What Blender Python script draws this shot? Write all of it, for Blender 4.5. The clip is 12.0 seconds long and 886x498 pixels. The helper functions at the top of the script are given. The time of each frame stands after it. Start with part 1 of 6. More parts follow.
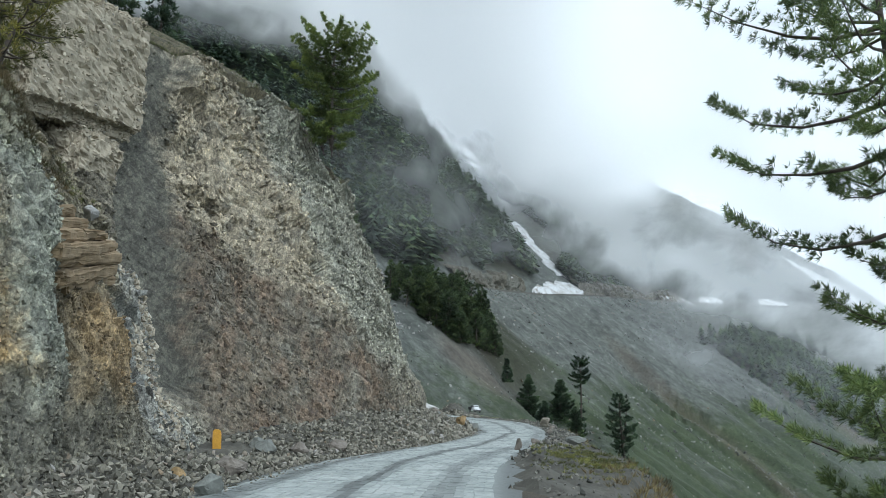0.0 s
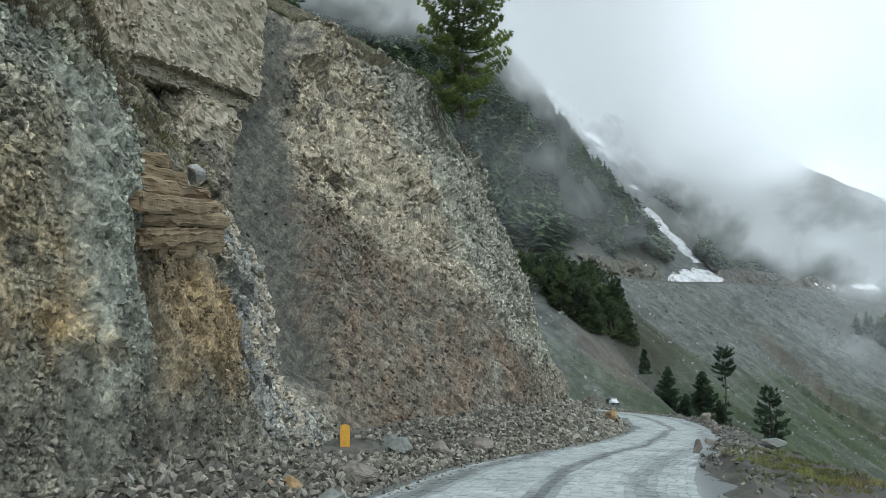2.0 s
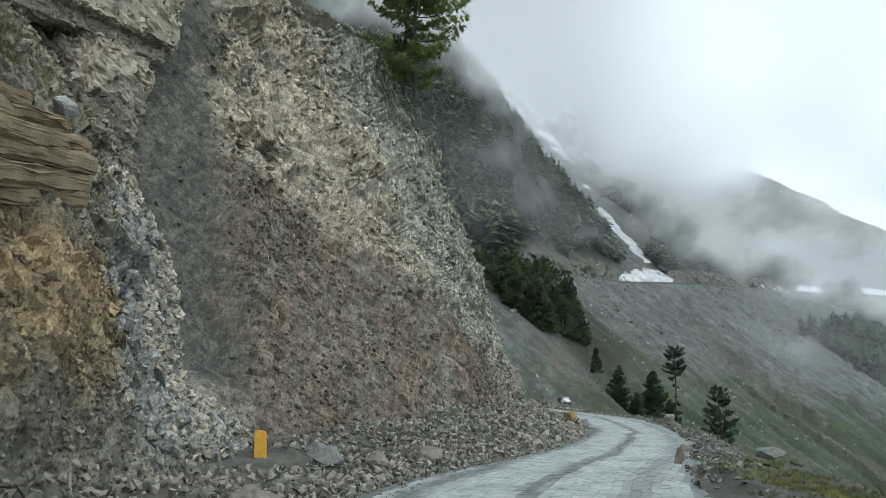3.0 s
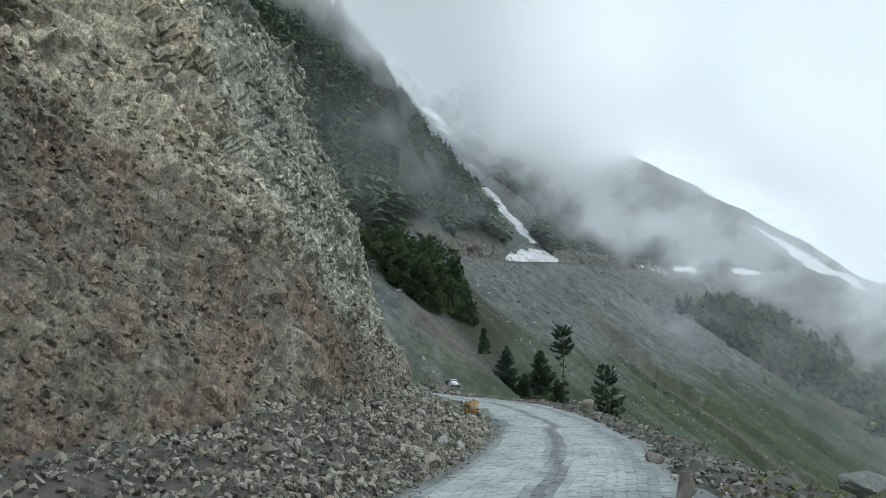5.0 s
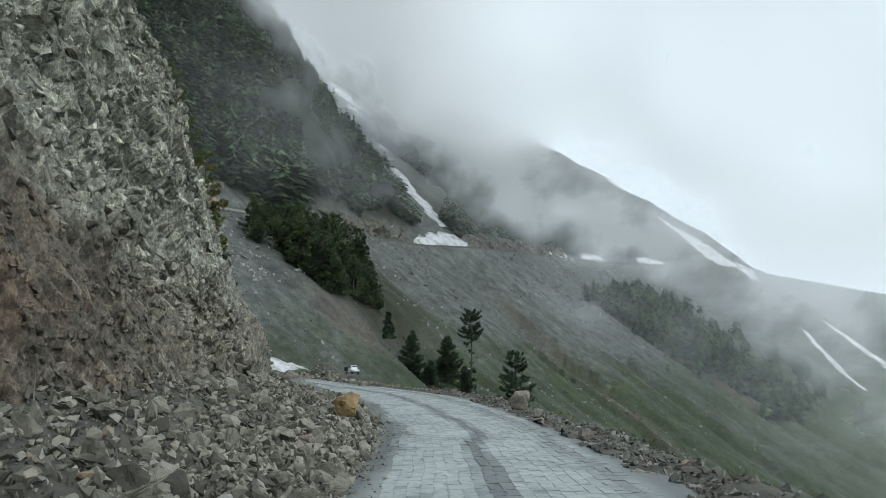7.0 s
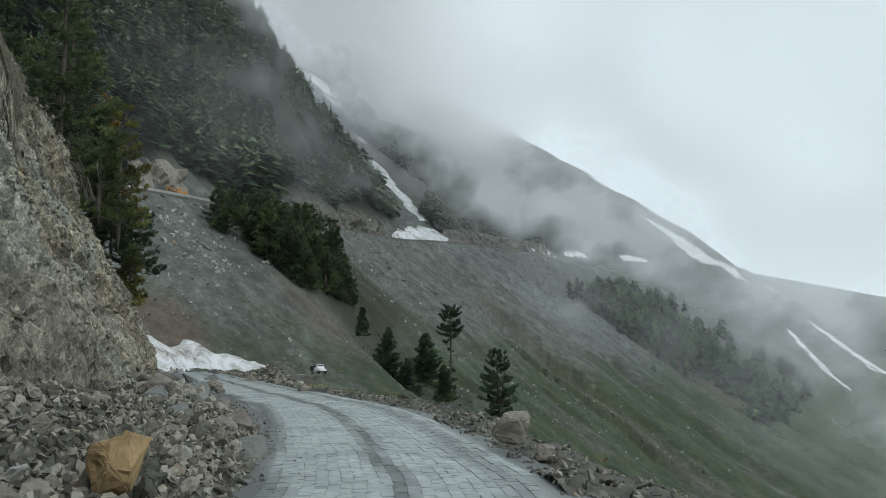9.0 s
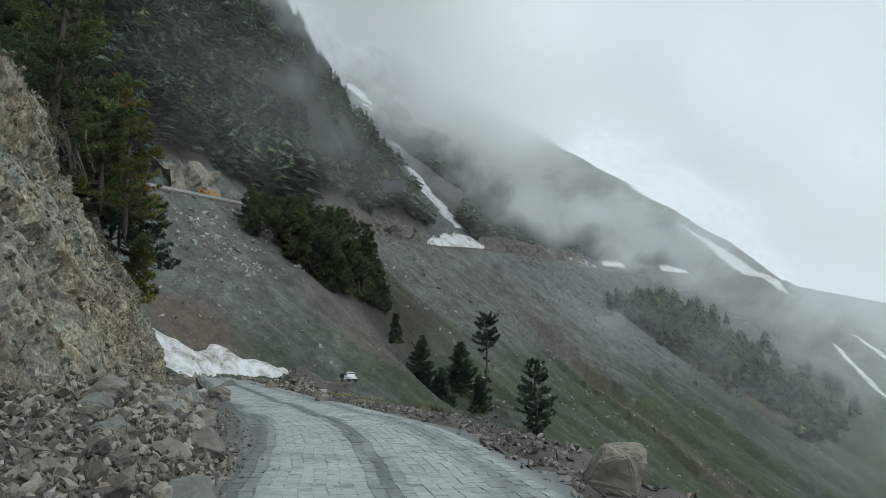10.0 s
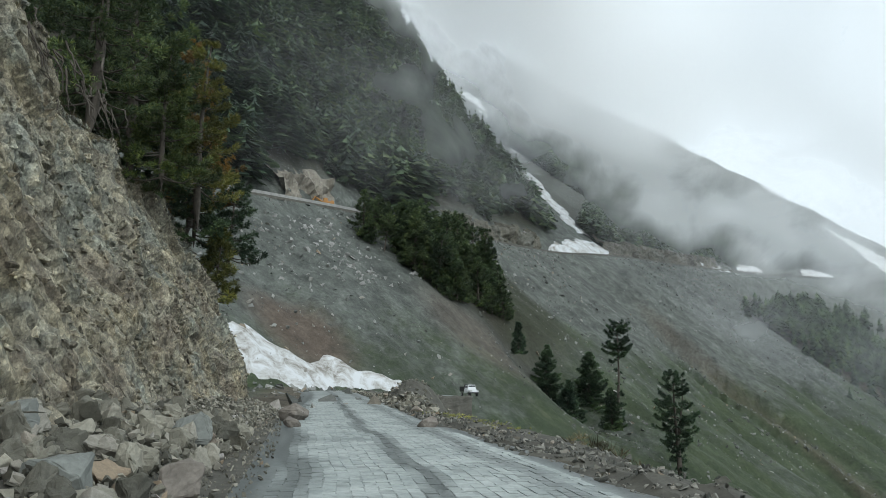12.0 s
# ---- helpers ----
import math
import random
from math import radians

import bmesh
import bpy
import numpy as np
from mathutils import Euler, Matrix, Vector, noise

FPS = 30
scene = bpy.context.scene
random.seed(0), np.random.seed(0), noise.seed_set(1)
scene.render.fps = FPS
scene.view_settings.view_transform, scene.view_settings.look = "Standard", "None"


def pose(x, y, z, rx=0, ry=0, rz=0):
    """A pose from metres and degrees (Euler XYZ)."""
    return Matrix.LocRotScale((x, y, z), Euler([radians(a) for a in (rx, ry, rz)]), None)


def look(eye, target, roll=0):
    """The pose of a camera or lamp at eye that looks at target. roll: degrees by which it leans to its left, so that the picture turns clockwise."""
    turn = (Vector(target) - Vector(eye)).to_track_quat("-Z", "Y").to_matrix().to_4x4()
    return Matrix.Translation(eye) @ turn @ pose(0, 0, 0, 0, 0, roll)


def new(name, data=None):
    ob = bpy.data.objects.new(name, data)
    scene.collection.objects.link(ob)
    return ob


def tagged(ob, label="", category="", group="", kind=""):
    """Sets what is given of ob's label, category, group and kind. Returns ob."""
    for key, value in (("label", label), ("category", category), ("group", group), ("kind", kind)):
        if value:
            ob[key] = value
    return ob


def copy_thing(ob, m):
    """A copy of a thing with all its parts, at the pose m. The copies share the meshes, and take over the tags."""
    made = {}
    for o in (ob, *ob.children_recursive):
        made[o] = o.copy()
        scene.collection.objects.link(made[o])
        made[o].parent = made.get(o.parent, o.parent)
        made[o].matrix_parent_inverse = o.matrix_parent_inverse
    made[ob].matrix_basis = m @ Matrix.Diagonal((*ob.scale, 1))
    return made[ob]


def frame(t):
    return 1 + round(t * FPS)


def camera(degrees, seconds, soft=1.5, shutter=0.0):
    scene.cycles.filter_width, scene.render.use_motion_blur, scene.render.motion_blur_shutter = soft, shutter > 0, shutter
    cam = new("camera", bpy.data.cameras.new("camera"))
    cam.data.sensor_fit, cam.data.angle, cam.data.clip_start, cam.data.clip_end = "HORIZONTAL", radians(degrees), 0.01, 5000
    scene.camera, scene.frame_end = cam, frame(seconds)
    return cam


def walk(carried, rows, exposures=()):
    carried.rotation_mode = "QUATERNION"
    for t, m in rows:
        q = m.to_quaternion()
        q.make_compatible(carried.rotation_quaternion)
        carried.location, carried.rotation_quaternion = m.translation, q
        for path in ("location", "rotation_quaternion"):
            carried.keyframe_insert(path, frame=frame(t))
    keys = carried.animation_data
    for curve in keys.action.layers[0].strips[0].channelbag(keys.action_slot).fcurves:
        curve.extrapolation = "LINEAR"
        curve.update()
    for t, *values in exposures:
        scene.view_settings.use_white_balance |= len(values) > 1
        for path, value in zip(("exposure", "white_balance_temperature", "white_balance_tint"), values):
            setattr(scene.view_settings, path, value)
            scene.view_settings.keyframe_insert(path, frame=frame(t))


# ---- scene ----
cam = camera(57.76, 12.0, 0.8)
GRADE = ((0.0, 0.38, 5750), (1.5, 0.40, 5830), (2.5, 0.35, 5880), (5.5, 0.16, 5780), (7.0, 0.07, 5950), (9.5, -0.08, 6020), (10.5, -0.06, 6040), (11.2, 0.02, 6040), (12.0, 0.17, 6060))
PATH = [
    (0, (0.003, 0.003, 1.643), (-0.1824, 1.9571, 2.0288), 0.01),
    (0.5, (-0.245, 0.610, 1.635), (-0.5771, 2.5448, 2.0149), 0.10),
    (1, (-0.584, 1.479, 1.649), (-1.0278, 3.3940, 2.0180), 0.43),
    (1.5, (-0.993, 2.719, 1.641), (-1.4900, 4.6222, 2.0010), 0.42),
    (2, (-1.390, 4.286, 1.693), (-1.8860, 6.1893, 2.0569), 0.53),
    (2.5, (-1.836, 6.227, 1.723), (-2.2694, 8.1441, 2.0944), 0.73),
    (3, (-2.158, 8.332, 1.749), (-2.5396, 10.2618, 2.1098), 0.79),
    (3.2, (-2.355, 9.319, 1.742), (-2.7142, 11.2538, 2.0998), 0.76),
    (4.8, (-3.152, 17.600, 1.916), (-3.2764, 19.5693, 2.2397), -0.27),
    (5, (-3.164, 18.854, 1.908), (-3.2657, 20.8255, 2.2293), -0.58),
    (5.5, (-3.160, 21.842, 1.886), (-3.1959, 23.8188, 2.1902), -1.19),
    (6, (-3.118, 25.075, 1.867), (-3.0870, 27.0513, 2.1701), -1.05),
    (6.5, (-2.926, 28.309, 1.853), (-2.8373, 30.2836, 2.1611), -0.38),
    (7, (-2.644, 31.398, 1.747), (-2.5187, 33.3729, 2.0354), -0.42),
    (7.2, (-2.526, 32.697, 1.711), (-2.3898, 34.6720, 1.9952), -0.33),
    (8.8, (-1.111, 41.812, 1.858), (-0.9390, 43.7832, 2.1465), -0.17),
    (9, (-1.021, 43.115, 1.811), (-0.8506, 45.0875, 2.0962), -0.33),
    (9.5, (-0.899, 46.313, 1.728), (-0.7508, 48.2856, 2.0246), -0.09),
    (10, (-0.833, 49.236, 1.684), (-0.7499, 51.2101, 1.9933), 0.58),
    (10.5, (-0.841, 52.009, 1.683), (-0.8257, 53.9813, 2.0138), 0.99),
    (11, (-0.905, 54.777, 1.731), (-0.9562, 56.7471, 2.0747), 0.53),
    (11.5, (-1.083, 57.487, 1.724), (-1.2101, 59.4542, 2.0640), 0.47),
    (12, (-1.417, 59.975, 1.774), (-1.6287, 61.9351, 2.1096), 0.66),
]
walk(cam, [(t, look(eye, target, roll)) for t, eye, target, roll in PATH], [(t, stops, kelvin, 4) for t, stops, kelvin in GRADE])

# ---- world and light: a bright overcast sky, the sun lost in the cloud ----
SUN_UP, SUN_ROT = radians(52), radians(150)
world = bpy.data.worlds.new("overcast")
scene.world = world
world.use_nodes = True
wn, wl = world.node_tree.nodes, world.node_tree.links
wn.clear()
sky = wn.new("ShaderNodeTexSky")
sky.sky_type, sky.sun_disc, sky.sun_elevation, sky.sun_rotation = "NISHITA", False, SUN_UP, SUN_ROT
sky_bg = wn.new("ShaderNodeBackground")
sky_bg.inputs["Strength"].default_value = 0.06
wl.new(sky.outputs["Color"], sky_bg.inputs["Color"])
w_co = wn.new("ShaderNodeTexCoord")
w_no = wn.new("ShaderNodeTexNoise")
w_no.inputs["Scale"].default_value, w_no.inputs["Detail"].default_value, w_no.inputs["Roughness"].default_value = 1.7, 5, 0.5
wl.new(w_co.outputs["Generated"], w_no.inputs["Vector"])
w_ra = wn.new("ShaderNodeValToRGB")
w_ra.color_ramp.elements[0].position, w_ra.color_ramp.elements[0].color = 0.3, (0.79, 0.83, 0.86, 1)
w_ra.color_ramp.elements[1].position, w_ra.color_ramp.elements[1].color = 0.7, (0.86, 0.90, 0.93, 1)
wl.new(w_no.outputs["Fac"], w_ra.inputs["Fac"])
cl_bg = wn.new("ShaderNodeBackground")
cl_bg.inputs["Strength"].default_value = 1.1
wl.new(w_ra.outputs["Color"], cl_bg.inputs["Color"])
w_mx = wn.new("ShaderNodeMixShader")
w_mx.inputs["Fac"].default_value = 0.93
wl.new(sky_bg.outputs[0], w_mx.inputs[1])
wl.new(cl_bg.outputs[0], w_mx.inputs[2])
w_out = wn.new("ShaderNodeOutputWorld")
wl.new(w_mx.outputs[0], w_out.inputs["Surface"])
sun = new("sun", bpy.data.lights.new("sun", "SUN"))
sun.data.energy, sun.data.angle, sun.data.color = 1.1, radians(24), (1.0, 0.97, 0.92)
sun.matrix_world = look((40, -60, 90), (0, 30, 0))


# ---- materials ----
class Nodes:
    """Short ways to wire a node material."""

    def __init__(self, name):
        self.m = bpy.data.materials.new(name)
        self.m.use_nodes = True
        self.t = self.m.node_tree
        self.t.nodes.clear()
        self.out = self.t.nodes.new("ShaderNodeOutputMaterial")
        self.co = self.t.nodes.new("ShaderNodeTexCoord").outputs["Object"]

    def node(self, kind, ins=(), **props):
        n = self.t.nodes.new(kind)
        for k, v in props.items():
            setattr(n, k, v)
        for k, v in dict(ins).items():
            if isinstance(v, bpy.types.NodeSocket):
                self.t.links.new(v, n.inputs[k])
            elif v is not None:
                n.inputs[k].default_value = v
        return n

    def mapped(self, scale=(1, 1, 1), turn=(0, 0, 0), vec=None):
        return self.node("ShaderNodeMapping", {"Vector": vec or self.co, "Scale": scale, "Rotation": [radians(a) for a in turn]}).outputs[0]

    def noise(self, scale, detail=6, rough=0.6, vec=None, warp=0.0):
        return self.node("ShaderNodeTexNoise", {"Vector": vec or self.co, "Scale": scale, "Detail": detail, "Roughness": rough, "Distortion": warp}).outputs["Fac"]

    def cell(self, scale, feature="F1", out="Distance", vec=None):
        n = self.node("ShaderNodeTexVoronoi", {"Vector": vec or self.co, "Scale": scale}, feature=feature)
        return n.outputs[out]

    def ramp(self, fac, stops, smooth=False):
        n = self.node("ShaderNodeValToRGB", {"Fac": fac})
        r = n.color_ramp
        if smooth:
            r.interpolation = "EASE"
        while len(r.elements) < len(stops):
            r.elements.new(0.5)
        for e, (p, c) in zip(r.elements, stops):
            e.position, e.color = p, (*((c,) * 3 if isinstance(c, (int, float)) else c), 1)
        return n.outputs["Color"]

    def mix(self, fac, a, b, mode="MIX"):
        n = self.node("ShaderNodeMix", data_type="RGBA", blend_type=mode, clamp_factor=True)
        for i, v in ((0, fac), (6, a), (7, b)):
            if isinstance(v, bpy.types.NodeSocket):
                self.t.links.new(v, n.inputs[i])
            else:
                n.inputs[i].default_value = v if i == 0 else (*v, 1)
        return n.outputs[2]

    def calc(self, op, a, b=0.0, clamp=False):
        n = self.node("ShaderNodeMath", {0: a, 1: b}, operation=op, use_clamp=clamp)
        return n.outputs[0]

    def xyz(self, vec=None):
        return self.node("ShaderNodeSeparateXYZ", {0: vec or self.co}).outputs

    def attr(self, name):
        return self.node("ShaderNodeAttribute", attribute_name=name).outputs

    def band(self, v, lo, hi, soft):
        up = self.node("ShaderNodeMapRange", {0: v, 1: lo - soft, 2: lo + soft, 3: 0.0, 4: 1.0}).outputs[0]
        dn = self.node("ShaderNodeMapRange", {0: v, 1: hi - soft, 2: hi + soft, 3: 1.0, 4: 0.0}).outputs[0]
        return self.calc("MULTIPLY", up, dn)

    def finish(self, colour, rough=0.9, height=None, depth=0.05, strength=0.6, **ins):
        b = self.node("ShaderNodeBsdfPrincipled", {"Base Color": colour if isinstance(colour, bpy.types.NodeSocket) else (*colour, 1), "Roughness": rough, **ins})
        if height is not None:
            bump = self.node("ShaderNodeBump", {"Height": height, "Distance": depth, "Strength": strength})
            self.t.links.new(bump.outputs[0], b.inputs["Normal"])
        self.t.links.new(b.outputs[0], self.out.inputs["Surface"])
        return self.m


def vary(k, col, fine, lo=0.72, hi=1.22):
    """Multiplies a colour by a fine grey grain."""
    return k.mix(1.0, col, k.ramp(fine, [(0.25, (lo,) * 3), (0.75, (hi,) * 3)]), "MULTIPLY")


def make_rock(name, loose):
    """Fractured schist in belts of several kinds; loose: each piece has its own tone."""
    k = Nodes(name)
    belts = k.noise(0.11, 6, 0.65, k.mapped((1.0, 0.55, 0.3), (28, 14, 0)), 0.5)
    base = k.ramp(belts, [(0.30, (0.22, 0.205, 0.175)), (0.42, (0.29, 0.27, 0.225)), (0.52, (0.35, 0.325, 0.27)), (0.62, (0.31, 0.31, 0.275)), (0.74, (0.40, 0.385, 0.33))])
    xs, ys, zs = k.xyz()
    stray = k.node("ShaderNodeTexNoise", {"Vector": k.co, "Scale": 0.55, "Detail": 7.0, "Roughness": 0.68}).outputs["Color"]
    wy, wz, _ = k.node("ShaderNodeSeparateColor", {0: stray}).outputs
    y = k.calc("ADD", ys, k.calc("MULTIPLY", k.calc("SUBTRACT", wy, 0.5), 3.4))
    z = k.calc("ADD", zs, k.calc("MULTIPLY", k.calc("SUBTRACT", wz, 0.5), 3.0))
    line = k.calc("SUBTRACT", y, k.calc("MULTIPLY", z, 0.5))
    over = k.node("ShaderNodeMapRange", {0: k.calc("ADD", z, k.calc("MULTIPLY", k.calc("SUBTRACT", y, 37.0), 0.55)), 1: 8.0, 2: 9.6}).outputs[0]
    rusty = k.ramp(k.noise(0.5, 5, 0.6), [(0.45, 0.0), (0.62, 1.0)])

    bed = k.mapped((2.4, 0.9, 1.3), (0, 8, 0), k.node("ShaderNodeVectorRotate", {"Vector": k.co, "Axis": (1, 0, 0), "Angle": radians(-40)}).outputs[0])
    runs = k.noise(0.42, 6, 0.62, bed)

    def put(col, share, *masks):
        """Lays one kind of rock over the rest where all the masks hold."""
        f = share
        for m in masks:
            f = k.calc("MULTIPLY", m, f)
        return k.mix(f, base, col)

    def ys_from(a, b, soft=0.5):
        return k.band(y, a, b, soft)

    def zs_from(a, b, soft=0.5):
        return k.band(z, a, b, soft)

    under = k.calc("SUBTRACT", 1.0, over)
    base = put((0.36, 0.37, 0.32), 0.85, ys_from(-60, 15.9, 0.3))
    base = put((0.45, 0.385, 0.28), 0.85, ys_from(-60, 13.7), zs_from(1.8, 5.6, 0.7))
    base = put((0.50, 0.33, 0.14), 0.75, ys_from(-60, 13.9), zs_from(2.0, 4.2, 0.6), rusty)
    base = put((0.215, 0.195, 0.125), 0.8, ys_from(-60, 16.2), zs_from(7.3, 14.0, 0.8))
    base = put((0.25, 0.222, 0.163), 0.85, ys_from(15.8, 27.0), zs_from(4.9, 22.0, 0.9))
    base = put((0.24, 0.215, 0.165), 0.85, ys_from(15.9, 23.6, 0.3), zs_from(0.8, 4.9, 0.4))
    base = put((0.36, 0.26, 0.145), 0.85, ys_from(16.9, 22.8, 0.8), zs_from(1.6, 4.4, 0.6))
    base = put((0.222, 0.208, 0.168), 0.85, ys_from(-60, 23.5, 1.0), zs_from(-3, 2.0, 0.5))
    base = put((0.172, 0.145, 0.113), 0.9, ys_from(28.0, 49.0, 0.8), under)
    base = put((0.225, 0.158, 0.115), 0.6, ys_from(29.0, 49.0, 0.8), under, k.ramp(runs, [(0.50, 0.0), (0.60, 1.0)]))
    base = put((0.25, 0.243, 0.21), 0.6, ys_from(29.0, 49.0, 0.8), under, k.ramp(runs, [(0.36, 1.0), (0.46, 0.0)]))
    base = put((0.46, 0.40, 0.31), 0.85, ys_from(28.0, 42.5, 0.6), over)
    base = put((0.34, 0.325, 0.285), 0.6, ys_from(28.0, 42.5, 0.6), over, k.ramp(runs, [(0.38, 1.0), (0.47, 0.0)]))
    base = put((0.40, 0.395, 0.34), 0.85, ys_from(42.3, 62.0, 0.6), over)
    base = put((0.225, 0.20, 0.16), 0.8, ys_from(46.0, 63.0, 1.0), zs_from(-3, 4.0, 0.8))
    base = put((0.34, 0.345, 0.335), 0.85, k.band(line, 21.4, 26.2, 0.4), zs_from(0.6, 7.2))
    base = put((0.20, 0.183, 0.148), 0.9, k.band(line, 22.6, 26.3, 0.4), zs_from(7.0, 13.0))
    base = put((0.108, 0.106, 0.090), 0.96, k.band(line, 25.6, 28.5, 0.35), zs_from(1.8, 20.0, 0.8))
    base = put((0.30, 0.275, 0.22), 0.75, ys_from(62.0, 118.0, 1.0))
    base = put((0.38, 0.31, 0.20), 0.4, ys_from(62.0, 118.0, 1.0), rusty)
    base = put((0.25, 0.262, 0.235), 0.7, ys_from(62.0, 118.0, 1.0), k.ramp(runs, [(0.40, 1.0), (0.48, 0.0)]))
    base = put((0.17, 0.135, 0.105), 0.6, ys_from(62.0, 118.0, 1.0), k.ramp(runs, [(0.54, 0.0), (0.62, 1.0)]))
    grain = k.noise(2.2, 10, 0.74, bed)
    fine = k.noise(14.0, 8, 0.75)
    # On the cliffs tone carries painted shade: dark recesses, pale outstanding blocks.
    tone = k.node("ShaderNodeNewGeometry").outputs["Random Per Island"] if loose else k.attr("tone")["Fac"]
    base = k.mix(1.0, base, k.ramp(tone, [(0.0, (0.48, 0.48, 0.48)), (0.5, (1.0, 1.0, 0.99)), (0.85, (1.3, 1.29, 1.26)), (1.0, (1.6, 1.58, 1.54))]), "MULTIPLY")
    if not loose:
        base = k.mix(k.attr("soil")["Fac"], base, k.ramp(k.noise(0.8, 7, 0.7), [(0.3, (0.075, 0.062, 0.044)), (0.7, (0.16, 0.145, 0.09))]))
    h = grain
    for size, deep in ((2.6, 0.5), (7.0, 0.35), (17.0, 0.25)):
        piece = k.node("ShaderNodeTexVoronoi", {"Vector": bed, "Scale": size, "Randomness": 1.0}, feature="F1").outputs
        shade = k.node("ShaderNodeSeparateColor", {0: piece["Color"]}).outputs
        base = k.mix(1.0, base, k.ramp(shade[0], [(0.0, (0.73,) * 3), (1.0, (1.26, 1.26, 1.23))]), "MULTIPLY")
        h = k.calc("ADD", h, k.calc("MULTIPLY", shade[1], deep))
    base = vary(k, base, grain, 0.6, 1.42)
    base = vary(k, base, fine, 0.5, 1.5)
    return k.finish(base, 0.93, k.calc("ADD", h, k.calc("MULTIPLY", fine, 0.3)), 0.15, 0.9)


def make_rubble(name, a, b, c):
    """Loose broken stone; each stone has its own tone."""
    k = Nodes(name)
    tone = k.node("ShaderNodeNewGeometry").outputs["Random Per Island"]
    tone2 = k.node("ShaderNodeObjectInfo").outputs["Random"]
    tone = k.calc("FRACT", k.calc("ADD", tone, tone2))
    base = k.ramp(tone, [(0.0, a), (0.4, b), (0.8, c), (0.955, (0.30, 0.28, 0.24)), (0.975, (0.27, 0.205, 0.135)), (1.0, (0.38, 0.37, 0.35))])
    grain = k.noise(4.0, 8, 0.7)
    fine = k.noise(26.0, 6, 0.7)
    base = vary(k, base, grain, 0.68, 1.28)
    base = vary(k, base, fine, 0.82, 1.16)
    return k.finish(base, 0.92, k.calc("ADD", grain, k.calc("MULTIPLY", fine, 0.3)), 0.06, 0.7)


def make_plain(name, lo, hi, scale, rough=0.9, depth=0.03, fine_scale=30.0):
    k = Nodes(name)
    big, fine = k.noise(scale, 6, 0.65), k.noise(fine_scale, 6, 0.7)
    base = vary(k, k.ramp(big, [(0.3, lo), (0.7, hi)]), fine, 0.8, 1.18)
    return k.finish(base, rough, k.calc("ADD", big, k.calc("MULTIPLY", fine, 0.4)), depth, 0.6)


def make_hillside():
    """Mountain side: scree, turf and bare earth in streaks down the slope."""
    k = Nodes("hillside")
    x, y, z = k.xyz()
    streak = k.noise(0.035, 6, 0.6, k.mapped((1.0, 1.0, 0.25), (0, 30, 30)), 0.5)
    patch = k.noise(0.018, 5, 0.6, None, 0.4)
    scree = k.ramp(k.noise(0.25, 8, 0.75), [(0.3, (0.038, 0.042, 0.037)), (0.5, (0.092, 0.099, 0.087)), (0.72, (0.172, 0.180, 0.162))])
    turf = k.ramp(k.noise(0.12, 7, 0.7), [(0.3, (0.022, 0.036, 0.013)), (0.6, (0.044, 0.060, 0.024)), (0.78, (0.084, 0.086, 0.046))])
    earth = k.ramp(k.noise(0.2, 6, 0.7), [(0.3, (0.070, 0.054, 0.041)), (0.7, (0.140, 0.108, 0.082))])
    low = k.node("ShaderNodeMapRange", {0: z, 1: 26.0, 2: -6.0, 3: -0.28, 4: 0.19}).outputs[0]
    t = k.calc("ADD", k.calc("ADD", k.calc("MULTIPLY", streak, 0.8), k.calc("MULTIPLY", patch, 0.7)), low)
    t = k.calc("ADD", t, k.calc("MULTIPLY", k.calc("SUBTRACT", k.noise(0.45, 8, 0.72), 0.5), 0.5))
    col = k.mix(k.ramp(t, [(0.66, 0.0), (0.90, 0.9)]), scree, turf)
    wood = k.attr("wood")["Fac"]
    col = k.mix(wood, col, k.mix(k.ramp(patch, [(0.4, 0.0), (0.6, 1.0)]), (0.045, 0.040, 0.028), (0.034, 0.038, 0.02)))
    col = k.mix(k.attr("earth")["Fac"], col, earth)
    fine = k.noise(1.1, 10, 0.8)
    rill = k.noise(0.11, 6, 0.7, k.mapped((1.0, 1.0, 0.22), (0, 35, 30)), 0.3)
    col = vary(k, vary(k, col, fine, 0.45, 1.6), rill, 0.6, 1.4)
    return k.finish(col, 0.95, k.calc("ADD", fine, k.calc("MULTIPLY", k.noise(0.3, 6), 2.0)), 0.3, 0.7)


